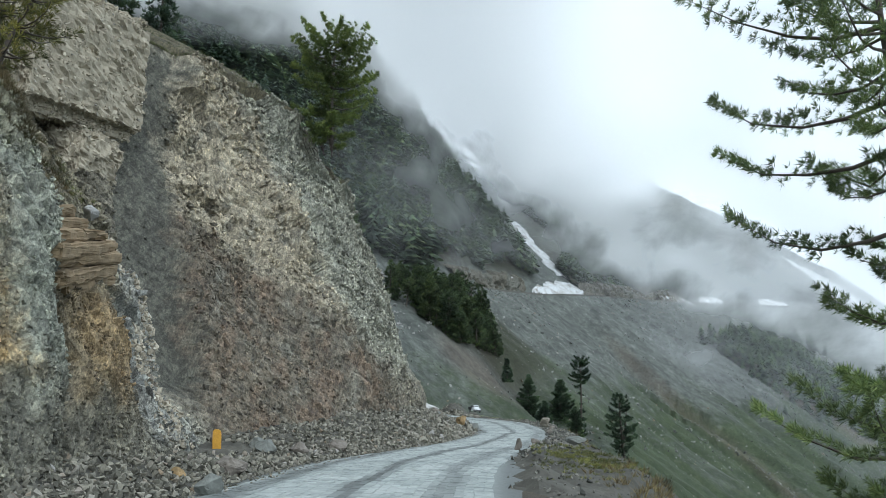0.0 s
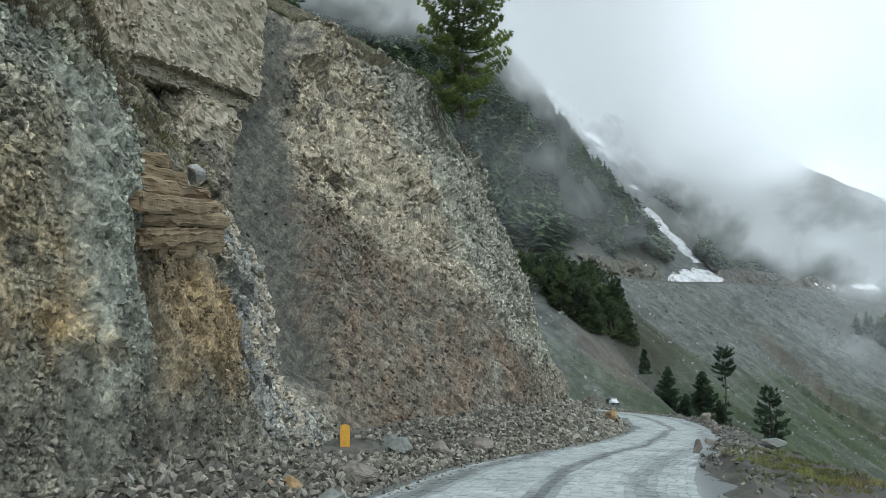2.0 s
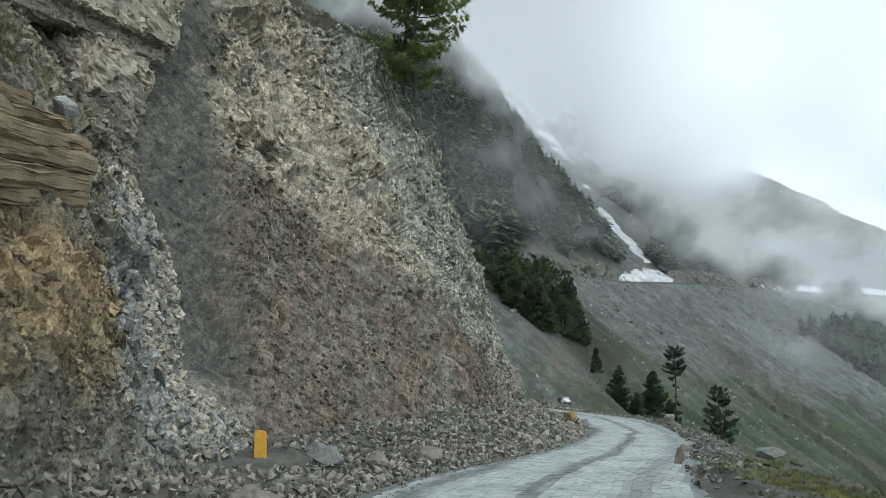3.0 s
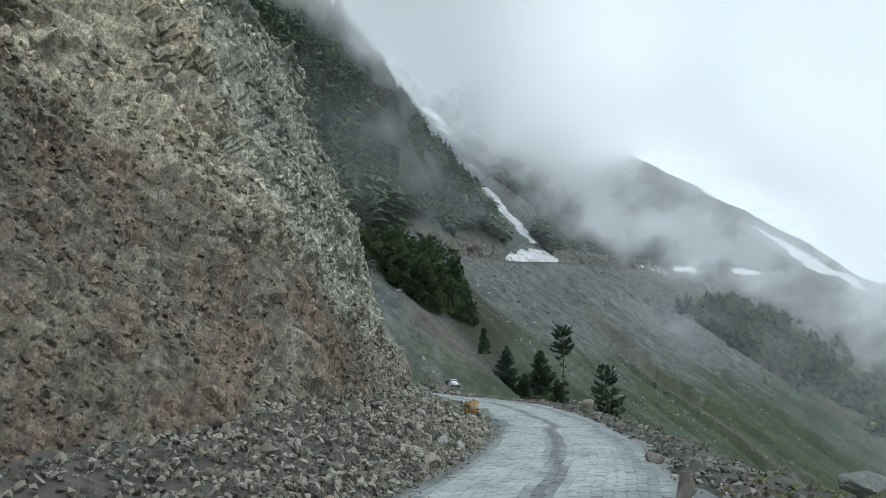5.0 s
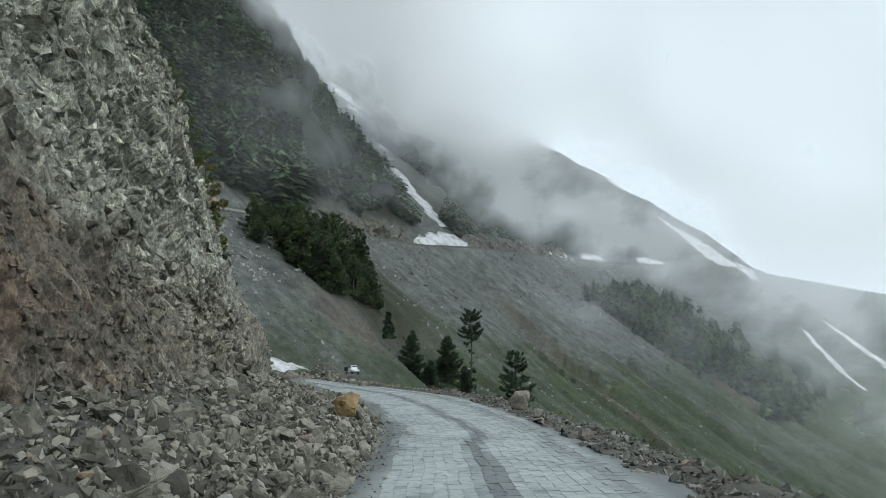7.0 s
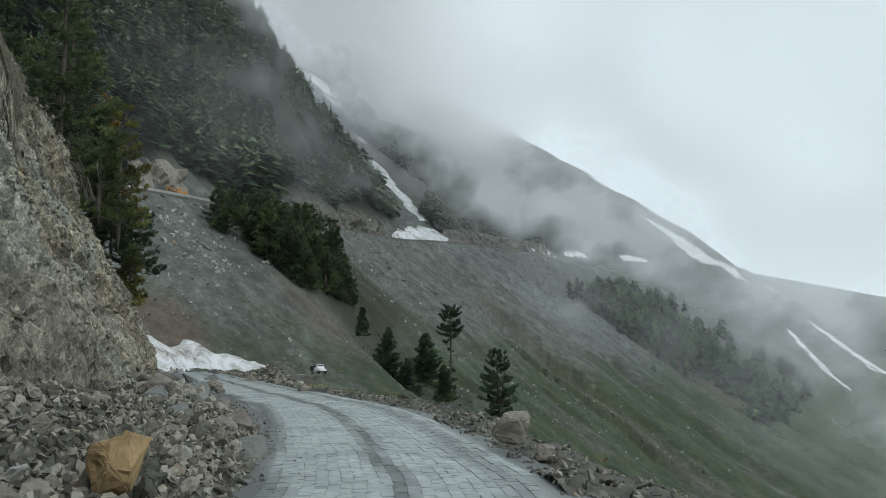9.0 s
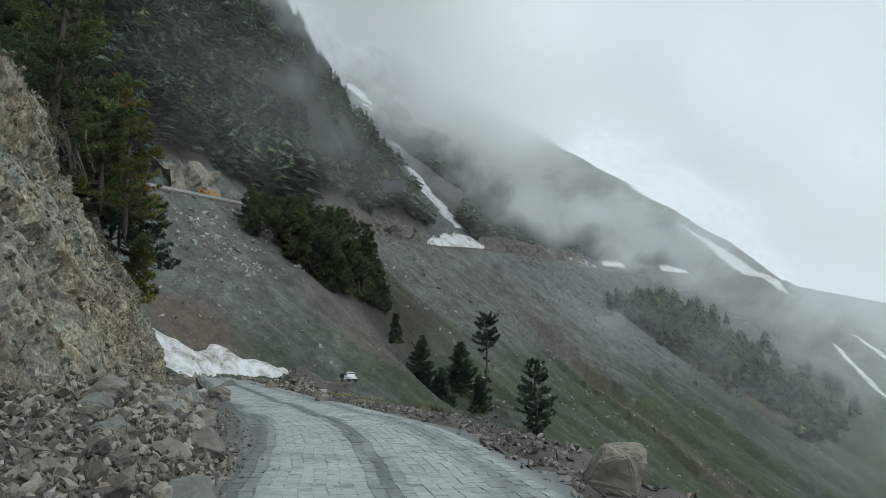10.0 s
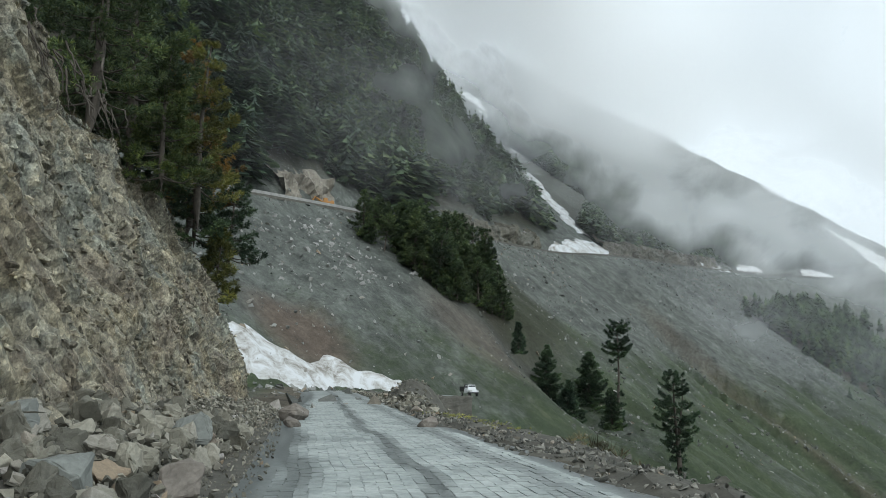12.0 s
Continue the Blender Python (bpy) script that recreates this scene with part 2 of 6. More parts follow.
def make_paving(name, lift=0.0):
    """Concrete block paving under dried pale mud; damp dark wheel lines along the road."""
    k = Nodes(name)
    across = k.attr("across")["Fac"]
    edge = k.attr("edge")["Fac"]
    wob = k.calc("ADD", across, k.calc("MULTIPLY", k.calc("SUBTRACT", k.noise(0.16, 4), 0.5), 1.5))
    mud = k.noise(0.6, 9, 0.72, None, 0.4)
    fine = k.noise(9.0, 8, 0.7)
    tone = k.calc("FRACT", k.calc("ADD", k.node("ShaderNodeNewGeometry").outputs["Random Per Island"], k.node("ShaderNodeObjectInfo").outputs["Random"]))
    col = k.ramp(mud, [(0.30, (0.235, 0.258, 0.248)), (0.48, (0.365, 0.392, 0.377)), (0.70, (0.49, 0.512, 0.492))])
    col = k.mix(1.0, col, k.ramp(tone, [(0.0, (0.9, 0.905, 0.91)), (1.0, (1.06, 1.06, 1.055))]), "MULTIPLY")
    damp = k.calc("MAXIMUM", k.band(wob, -0.32, 0.08, 0.14), k.calc("MULTIPLY", k.band(wob, 1.45, 1.95, 0.25), 0.75))
    damp = k.calc("MAXIMUM", damp, k.calc("MULTIPLY", k.band(wob, -2.6, -1.95, 0.2), 0.9))
    damp = k.calc("MULTIPLY", damp, k.ramp(k.noise(0.3, 5), [(0.25, 0.5), (0.45, 1.0)]))
    damp = k.calc("MAXIMUM", damp, k.ramp(k.calc("ADD", edge, k.calc("MULTIPLY", mud, 0.3)), [(0.86, 0.0), (1.0, 0.9)]))
    col = k.mix(damp, col, (0.135, 0.147, 0.142))
    col = vary(k, col, fine, 0.74, 1.22)
    if lift:
        col = k.mix(1.0, col, (lift, lift, lift), "MULTIPLY")
    rough = k.node("ShaderNodeMapRange", {0: damp, 3: 0.8, 4: 0.5}).outputs[0]
    return k.finish(col, rough, k.calc("ADD", fine, k.calc("MULTIPLY", mud, 1.5)), 0.012, 0.7)


def make_needles(name, dark, light, tip):
    k = Nodes(name)
    isl = k.node("ShaderNodeNewGeometry").outputs["Random Per Island"]
    ob = k.node("ShaderNodeObjectInfo").outputs["Random"]
    col = k.ramp(isl, [(0.0, dark), (0.6, light), (1.0, tip)])
    col = k.mix(1.0, col, k.ramp(ob, [(0.0, (0.8, 0.85, 0.85)), (1.0, (1.2, 1.15, 1.0))]), "MULTIPLY")
    col = k.mix(1.0, col, k.ramp(k.noise(1.3, 4), [(0.3, (0.75,) * 3), (0.7, (1.25,) * 3)]), "MULTIPLY")
    col = k.mix(1.0, col, k.ramp(k.noise(0.07, 4, 0.6), [(0.32, (0.55, 0.6, 0.62)), (0.5, (1.0, 1.0, 1.0)), (0.68, (1.55, 1.5, 1.3))]), "MULTIPLY")
    col = k.mix(1.0, col, k.ramp(k.noise(0.24, 3, 0.55), [(0.38, (0.45, 0.48, 0.5)), (0.5, (1.0, 1.0, 1.0)), (0.62, (1.6, 1.58, 1.4))]), "MULTIPLY")
    b = k.node("ShaderNodeBsdfPrincipled", {"Base Color": col, "Roughness": 0.65})
    tr = k.node("ShaderNodeBsdfTranslucent", {"Color": col})
    mx = k.node("ShaderNodeMixShader", {0: 0.25, 1: b.outputs[0], 2: tr.outputs[0]})
    k.t.links.new(mx.outputs[0], k.out.inputs["Surface"])
    return k.m


def make_snow():
    k = Nodes("old_snow")
    dirt = k.noise(0.35, 7, 0.7, None, 0.5)
    fine = k.noise(3.0, 6, 0.65)
    col = k.ramp(dirt, [(0.36, (0.20, 0.18, 0.15)), (0.46, (0.46, 0.45, 0.43)), (0.57, (0.64, 0.65, 0.66))])
    return k.finish(col, 0.6, k.calc("ADD", fine, dirt), 0.15, 0.6)


def make_cloud():
    """Hanging mist: white droplets, as thick as the veil says, torn into wisps where it is half clear."""
    k = Nodes("mist")
    thick = k.attr("thick")["Fac"]
    n = k.noise(0.03, 8, 0.6, k.mapped((1, 1, 1.5)), 0.7)
    torn = k.calc("MULTIPLY", k.calc("MULTIPLY", thick, k.calc("SUBTRACT", 1.0, thick)), 2.0)
    a = k.calc("ADD", thick, k.calc("MULTIPLY", torn, k.calc("SUBTRACT", n, 0.5)), True)
    white = k.ramp(k.noise(0.009, 5, 0.55, None, 0.4), [(0.34, (0.88, 0.89, 0.90)), (0.66, (0.99, 0.99, 0.99))])
    up = k.node("ShaderNodeCombineXYZ", {2: 1.0}).outputs[0]
    down = k.node("ShaderNodeCombineXYZ", {2: -1.0}).outputs[0]
    d = k.node("ShaderNodeBsdfDiffuse", {"Color": white, "Normal": up})
    t = k.node("ShaderNodeBsdfTranslucent", {"Color": white, "Normal": down})
    body = k.node("ShaderNodeAddShader", {0: d.outputs[0], 1: t.outputs[0]})
    clear = k.node("ShaderNodeBsdfTransparent")
    mx = k.node("ShaderNodeMixShader", {0: a, 1: clear.outputs[0], 2: body.outputs[0]})
    k.t.links.new(mx.outputs[0], k.out.inputs["Surface"])
    return k.m


ROCK = make_rock("fractured_rock", False)
FLAKE = make_rock("rock_flakes", True)
RUBBLE = make_rubble("broken_stone", (0.072, 0.069, 0.054), (0.155, 0.147, 0.117), (0.315, 0.296, 0.236))
DARKSTONE = make_rubble("dark_verge_stones", (0.062, 0.063, 0.055), (0.118, 0.116, 0.1), (0.25, 0.242, 0.208))
SCREE = make_rubble("scree_stones", (0.085, 0.088, 0.080), (0.17, 0.172, 0.158), (0.34, 0.34, 0.315))
COBBLE = make_rubble("conglomerate_cobbles", (0.24, 0.21, 0.155), (0.42, 0.372, 0.285), (0.56, 0.505, 0.40))
HILL = make_hillside()
PAVING = make_paving("block_paving")
BED = make_paving("road_silt", 0.74)
TALUS = make_plain("crushed_stone", (0.052, 0.049, 0.040), (0.122, 0.115, 0.095), 1.1, 0.95, 0.08, 7.0)
PALE = make_plain("pale_conglomerate", (0.30, 0.262, 0.195), (0.50, 0.445, 0.345), 1.6, 0.95, 0.10, 6.0)
SANDSTONE = make_plain("brown_sandstone", (0.17, 0.125, 0.072), (0.33, 0.245, 0.145), 1.3, 0.92, 0.05, 9.0)
GOLDSTONE = make_plain("rusty_yellow_stone", (0.17, 0.115, 0.055), (0.36, 0.25, 0.12), 2.4, 0.9, 0.04, 16.0)
BLUESTONE = make_plain("blue_grey_stone", (0.125, 0.131, 0.119), (0.235, 0.244, 0.222), 1.5, 0.9, 0.04, 14.0)
BROWNSTONE = make_plain("brown_grey_stone", (0.12, 0.104, 0.088), (0.25, 0.222, 0.19), 1.8, 0.9, 0.04, 14.0)
SANDY = make_plain("pale_brown_stone", (0.15, 0.132, 0.105), (0.33, 0.30, 0.245), 2.2, 0.92, 0.04, 12.0)
GRASS = make_needles("dry_turf", (0.07, 0.085, 0.03), (0.15, 0.16, 0.055), (0.24, 0.22, 0.10))
DRY = make_needles("dry_brush", (0.10, 0.075, 0.04), (0.19, 0.145, 0.075), (0.26, 0.22, 0.13))
PAINT_Y = make_plain("orange_yellow_paint", (0.52, 0.27, 0.03), (0.66, 0.36, 0.04), 5.0, 0.6, 0.004, 30.0)
PAINT_W = make_plain("white_car_paint", (0.70, 0.71, 0.72), (0.80, 0.80, 0.80), 2.0, 0.35, 0.002)
PAINT_O = make_plain("orange_machine_paint", (0.34, 0.15, 0.03), (0.48, 0.23, 0.045), 1.5, 0.5, 0.004)
DARK = make_plain("black_rubber_and_iron", (0.018, 0.018, 0.018), (0.045, 0.044, 0.042), 4.0, 0.7, 0.004)
GLASS = make_plain("dark_window_glass", (0.02, 0.024, 0.026), (0.035, 0.04, 0.042), 1.0, 0.08, 0.0)
WALLSTONE = make_plain("parapet_stone", (0.24, 0.235, 0.22), (0.42, 0.41, 0.39), 0.9, 0.9, 0.05, 6.0)
NEEDLE = make_needles("pine_needles", (0.050, 0.075, 0.030), (0.11, 0.14, 0.045), (0.20, 0.22, 0.065))
NEEDLE_BRIGHT = make_needles("bright_pine_needles", (0.07, 0.112, 0.042), (0.155, 0.208, 0.062), (0.28, 0.315, 0.092))
NEEDLE_NEAR = make_needles("near_pine_needles", (0.085, 0.125, 0.05), (0.18, 0.235, 0.08), (0.30, 0.34, 0.12))
NEEDLE_MID = make_needles("green_conifer_needles", (0.042, 0.068, 0.040), (0.085, 0.122, 0.058), (0.15, 0.175, 0.07))
NEEDLE_GOLD = make_needles("yellowing_needles", (0.09, 0.10, 0.03), (0.19, 0.185, 0.05), (0.28, 0.24, 0.07))
NEEDLE_RUST = make_needles("rusty_needles", (0.11, 0.075, 0.03), (0.22, 0.14, 0.045), (0.33, 0.20, 0.07))
NEEDLE_FAR = make_needles("dark_conifer_needles", (0.033, 0.056, 0.041), (0.063, 0.100, 0.062), (0.105, 0.145, 0.074))
BARK = make_plain("pine_bark", (0.05, 0.042, 0.035), (0.13, 0.11, 0.09), 3.0, 0.95, 0.04, 18.0)
SNOW = make_snow()


# ---- meshes ----
def mesh(name, verts, faces, material, smooth=False):
    """A mesh from arrays; faces all of one size, or a plain list."""
    me = bpy.data.meshes.new(name)
    v = np.asarray(verts, np.float32).reshape(-1, 3)
    if isinstance(faces, np.ndarray):
        n, k = faces.shape
        me.vertices.add(len(v))
        me.vertices.foreach_set("co", v.ravel())
        me.loops.add(n * k)
        me.loops.foreach_set("vertex_index", faces.ravel().astype(np.int32))
        me.polygons.add(n)
        me.polygons.foreach_set("loop_start", np.arange(0, n * k, k, dtype=np.int32))
        me.polygons.foreach_set("loop_total", np.full(n, k, np.int32))
        me.update(calc_edges=True)
        me.validate()
    else:
        me.from_pydata(v.tolist(), [], faces)
        me.update()
    me.materials.append(material)
    me.polygons.foreach_set("use_smooth", np.full(len(me.polygons), smooth))
    return me


def floats(me, name, values):
    me.attributes.new(name, "FLOAT", "POINT").data.foreach_set("value", np.asarray(values, np.float32))


def part(name, bm, material, parent, label=""):
    """Links a bmesh, or a ready mesh, as one part under a thing or under a part."""
    if isinstance(bm, bmesh.types.BMesh):
        me = bpy.data.meshes.new(name)
        bm.to_mesh(me)
        bm.free()
        me.materials.append(material)
    else:
        me = bm
    ob = new(name, me)
    ob.parent = parent
    return tagged(ob, label)


def grid_faces(nu, nv):
    a = (np.arange(nu - 1)[:, None] * nv + np.arange(nv - 1)[None]).ravel()
    return np.stack([a, a + nv, a + nv + 1, a + 1], 1)


def hash3(i, seed):
    """Three random numbers in 0..1 for each row of whole numbers."""
    i = i.astype(np.int64)
    h = i[..., 0] * 73856093 ^ i[..., 1] * 19349663 ^ i[..., 2] * 83492791 ^ seed * 2654435761
    out = []
    for m in (0x9E3779B1, 0x85EBCA6B, 0xC2B2AE35):
        g = (h * m) & 0xFFFFFFFF
        g = ((g ^ (g >> 15)) * 0x2C1B3C6D) & 0xFFFFFFFF
        g = ((g ^ (g >> 12)) * 0x297A2D39) & 0xFFFFFFFF
        out.append((g ^ (g >> 15)) / 4294967296.0)
    return np.stack(out, -1)


def blocks(p, size, seed):
    """Broken rock: a height for each point, flat and tilted inside each of many odd cells. size: three lengths."""
    q = p / np.asarray(size, float)
    base = np.floor(q)
    best, give = np.full(len(q), 9e9), np.zeros(len(q))
    for dx in (-1, 0, 1):
        for dy in (-1, 0, 1):
            for dz in (-1, 0, 1):
                c = base + (dx, dy, dz)
                r = hash3(c, seed)
                off = q - c - r
                d = (off**2).sum(-1)
                r2 = hash3(c, seed + 77) - 0.5
                val = (r[:, 0] - 0.5) + 0.9 * (off * r2).sum(-1)
                hit = d < best
                best, give = np.where(hit, d, best), np.where(hit, val, give)
    return give


def soft_noise(p, seed):
    """Smooth value noise in -1..1 for rows of points."""
    base = np.floor(p)
    f = p - base
    f = f * f * (3 - 2 * f)
    out = np.zeros(len(p))
    for dx in (0, 1):
        for dy in (0, 1):
            for dz in (0, 1):
                w = np.where(dx, f[:, 0], 1 - f[:, 0]) * np.where(dy, f[:, 1], 1 - f[:, 1]) * np.where(dz, f[:, 2], 1 - f[:, 2])
                out += w * (hash3(base + (dx, dy, dz), seed)[:, 0] * 2 - 1)
    return out


def fractal(p, size, seed, octaves=4, gain=0.5):
    out, amp = np.zeros(len(p)), 1.0
    for n in range(octaves):
        out += amp * soft_noise(p / size * 2.03**n + 17.3 * n, seed + n)
        amp *= gain
    return out


def curve_through(points, step):
    """Even samples of a smooth curve through rows of numbers, of which the first two are x and y."""
    p = np.asarray(points, float)
    p = np.vstack([2 * p[0] - p[1], p, 2 * p[-1] - p[-2]])
    rows = []
    for a, b, c, d in zip(p[:-3], p[1:-2], p[2:-1], p[3:]):
        n = max(2, int(np.hypot(*(c - b)[:2]) / step))
        t = np.linspace(0, 1, n, endpoint=False)[:, None]
        rows.append(0.5 * (2 * b + (c - a) * t + (2 * a - 5 * b + 4 * c - d) * t**2 + (3 * b - a - 3 * c + d) * t**3))
    return np.vstack([*rows, p[-2:-1]])


def beside(curve, x, y):
    """For each point: how far it lies to the right of the curve (less than 0: left), the nearest sample and the length along to it."""
    along = np.r_[0, np.cumsum(np.hypot(*np.diff(curve[:, :2], axis=0).T))]
    ahead = np.gradient(curve[:, :2], axis=0)
    ahead /= np.linalg.norm(ahead, axis=1)[:, None]
    off, idx = np.empty(len(x)), np.empty(len(x), int)
    for i in range(0, len(x), 20000):
        s = slice(i, i + 20000)
        dx, dy = x[s, None] - curve[None, :, 0], y[s, None] - curve[None, :, 1]
        j = (dx * dx + dy * dy).argmin(1)
        r = np.arange(len(j))
        side = dx[r, j] * ahead[j, 1] - dy[r, j] * ahead[j, 0]
        off[s], idx[s] = np.sign(side) * np.hypot(dx[r, j], dy[r, j]), j
    return off, idx, along[idx]


def ramp01(v, a, b):
    t = np.clip((v - a) / (b - a), 0, 1)
    return t * t * (3 - 2 * t)


# ---- the lie of the land ----
# The road that the camera follows: x, y, height, width of the paving.
LOWER = curve_through([(-2.6, -60, 0, 6), (-3.1, -20, 0, 6), (-3.2, 10, 0, 6), (-3.3, 24, 0, 5.9), (-2.5, 31, 0, 4.9), (-1.6, 37, 0, 4.3), (-0.9, 44, 0, 4.2),
                       (-0.6, 52, 0, 4.3), (-0.9, 60, 0.1, 4.6), (-2.3, 70, 0.3, 5.0), (-4.7, 79, 0.42, 4.9), (-7.3, 88, 0.5, 4.7), (-11.0, 102, 0.6, 4.9),
                       (-15.6, 120, 0.7, 5), (-21, 140, 0.9, 5.4), (-25, 154, 1.0, 6), (-22.5, 165, 0.9, 6), (-16, 169, 0.6, 5), (-9, 169.5, 0.35, 4.5)], 0.5)
# The line along the hillside that parts the drop from the rising ground.
SIDE = curve_through([(-2.6, -60), (-3.1, -20), (-3.2, 10), (-3.3, 24), (-2.5, 31), (-0.9, 44), (-0.8, 60), (-4.6, 79), (-11, 102), (-15.6, 120), (-21, 140), (-36, 185), (-60, 250)], 0.5)
# The old road high on the far side: x, y, height.
UPPER = curve_through([(-150, 95, 30), (-112, 140, 33), (-78, 182, 37), (-46, 236, 41), (-20, 295, 45.5), (6, 351, 50), (33, 381, 53), (104, 494, 63), (200, 595, 72),
                       (290, 682, 80), (318, 714, 83), (326, 752, 85), (300, 800, 87), (240, 840, 89)], 2.0)


def land(x, y, rough=True):
    """The height of the ground; and how wooded, how earthy it is."""
    x, y = np.asarray(x, float), np.asarray(y, float)
    d, iu, su = beside(UPPER, x, y)
    e, il, sl = beside(LOWER, x, y)
    g = beside(SIDE, x, y)[0]
    zu, zl = UPPER[iu, 2], LOWER[il, 2]
    s_snow = beside(UPPER, np.array([12.0]), np.array([358.0]))[2][0]
    steep = 1.32 + (0.87 - 1.32) * ramp01(su, s_snow - 6, s_snow + 10)
    up = np.where(d < -3, (-d - 3) * steep + 1.5 * ramp01(-d, 3, 5), 0)
    down = np.where(d > 3, (d - 3) * 0.87 - 0.0009 * np.clip(d - 3, 0, 260) ** 2, 0)
    gully = -9 * np.exp(-(((su - s_snow - 9) / 9) ** 2)) * ramp01(-d, 6, 60)
    hollow = -10 * np.exp(-(((x - 5) / 14) ** 2) - ((y - 238) / 16) ** 2)
    far = zu + up - down + gully + hollow
    p = np.stack([x, y, 0 * x], 1)
    if rough:
        away = ramp01(np.abs(d), 3, 25)
        ribs = fractal(np.stack([su, d * 0.22, 0 * x], 1), 26.0, 5, 4, 0.55)
        close = 1 - ramp01(y, 280, 420)
        far = far + away * (2.6 * ribs + (0.25 + 0.75 * close) * fractal(p, 11.0, 9, 2)) + 0.2 * close * fractal(p, 5.0, 19, 2)
        far = far - away * ramp01(d, 4, 20) * 1.1 * np.abs(soft_noise(np.stack([su / 7.0, d / 60.0, 0 * x], 1), 44))
    for at, wide, deep, d0 in ((323, 2.2, 3.4, 18), (350, 3.5, 3.6, 48), (386, 4.5, 3.4, 22), (292, 2.5, 2.0, 30), (262, 2.0, 2.0, 40), (420, 4.5, 4.4, 30), (214, 2.5, 2.2, 40), (238, 2.2, 1.8, 50)):
        wig = at + 2.5 * np.sin(d / 17.0 + at)
        far = far - deep * np.exp(-(((su - wig) / wide) ** 2)) * ramp01(d, d0, d0 + 15)
    right = zl - 0.06 - np.where(g > 3.8, (g - 3.8) * 0.8, 0)
    q = (x + 15) * 0.3 + (y - 99) * 0.95
    wall = np.clip(1.25 * (-g - 9), 0, 13) + np.clip(0.68 * (-g - 22), 0, 200)
    left = zl - 0.06 + np.where(q < 0, np.minimum(wall, np.clip(-1.2 * (q + 3), 0, 400)), 0)
    near = np.where(g > 0, right, left)
    if rough:
        near = near + ramp01(np.abs(e), 3.2, 6) * 0.5 * fractal(p, 4.0, 31, 4)
    h = np.maximum(near, far)
    blend = ramp01(np.abs(e), 3.0, 5.5)
    h = np.where(np.abs(e) < 5.5, np.minimum(h, (zl - 0.06) * (1 - blend) + h * blend + 0 * h), h)
    mound = 2.0 * np.exp(-(((x + 8.5) / 4.5) ** 2) - ((y - 121) / 15) ** 2)
    h = h + mound * ramp01(np.abs(e), 2.8, 5)
    crest = 99 + 0.56 * (326 - x) - 0.9 * np.clip(y - 735, 0, None) + 1.6 * np.clip(705 - y, 0, None)
    crest = crest + 5.0 * fractal(p, 34.0, 61, 4, 0.6)
    h = np.minimum(h, np.maximum(crest, -150))
    h = np.maximum(h, np.where(x > 250, 112 - 0.13 * (x - 300) + 5 * np.sin(x / 31.0) - 0.5 * np.abs(y - 900), -150))
    h = np.maximum(h, -150)
    wood = ramp01(-d, 6, 14) * (1 - ramp01(su, s_snow - 4, s_snow + 4)) * ramp01(y, 120, 170)
    wood = np.maximum(wood, ramp01(d, 6, 12) * (1 - ramp01(d, 34, 46)) * ramp01(su, 175, 195) * (1 - ramp01(su, 228, 240)))
    wood = np.maximum(wood, 0.55 * (1 + 0.6 * fractal(p, 40.0, 3, 3)).clip(0, 1.6) * ramp01(-d, 5, 30) * ramp01(su, s_snow + 25, s_snow + 45) * (1 - ramp01(su, 640, 700)))
    earthy = ramp01(-(np.hypot((x + 37) / 10, (y - 183) / 8)), -1.2, -0.4)
    earthy = np.maximum(earthy, 0.55 * ramp01(-(np.hypot((x + 12) / 13, (y - 220) / 11)), -1.2, -0.4))
    earthy = np.maximum(earthy, 0.75 * np.exp(-(((su - 436 + 0.15 * (d - 50)) / (8 + 3 * np.sin(d / 5.0))) ** 2)) * ramp01(d, 14, 34) * (1 - ramp01(d, 90, 120)))
    earthy = np.maximum(earthy, 0.45 * np.exp(-(((su - 323) / 2.0) ** 2)) * ramp01(d, 18, 35))
    earthy = np.maximum(earthy, 0.7 * ramp01(-np.abs(e), -9, -5))
    return h, wood, earthy


def stretch(parts):
    """Grid lines: (from, to, step) one after another."""
    return np.unique(np.concatenate([np.arange(a, b, s) for a, b, s in parts]))


gx = stretch([(-2600, -400, 200), (-400, -120, 12), (-120, -60, 3), (-60, 70, 1.1), (70, 140, 2.0), (140, 420, 6), (420, 2600, 150)])
gy = stretch([(-1500, -100, 100), (-100, 0, 6), (0, 130, 1.0), (130, 300, 1.4), (300, 420, 2.5), (420, 900, 6), (900, 3500, 150)])
GX, GY = np.meshgrid(gx, gy, indexing="ij")
hz, wood, earthy = land(GX.ravel(), GY.ravel())
me = mesh("ground", np.stack([GX.ravel(), GY.ravel(), hz], 1), grid_faces(len(gx), len(gy)), HILL, True)
floats(me, "wood", wood)
floats(me, "earth", earthy)
tagged(new("ground", me), "mountainside of grey scree, green turf and bare earth", "ground", kind="structure")


# ---- cliffs ----
def crumbled(p):
    """1 where the near cliff is mantled in crushed stone, 0 where it is bare broken rock."""
    y, z = p[:, 1], p[:, 2]
    mantle = ramp01(8.8 - z - 0.55 * (y - 37) + 1.8 * fractal(p, 3.0, 23, 3), -0.8, 0.8) * ramp01(y, 26, 28)
    line = y - 0.5 * z + 0.7 * fractal(p, 2.5, 29, 3)
    chute = ramp01(line, 22.6, 23.6) * ramp01(-line, -29.4, -28.6) * ramp01(z, 1.0, 2.5) * ramp01(-z, -14, -12)
    upper = ramp01(-np.abs(line - 26.9), -1.6, -0.8) * ramp01(z, 1.0, 2.5)
    return np.maximum(mantle, np.maximum(chute, upper))


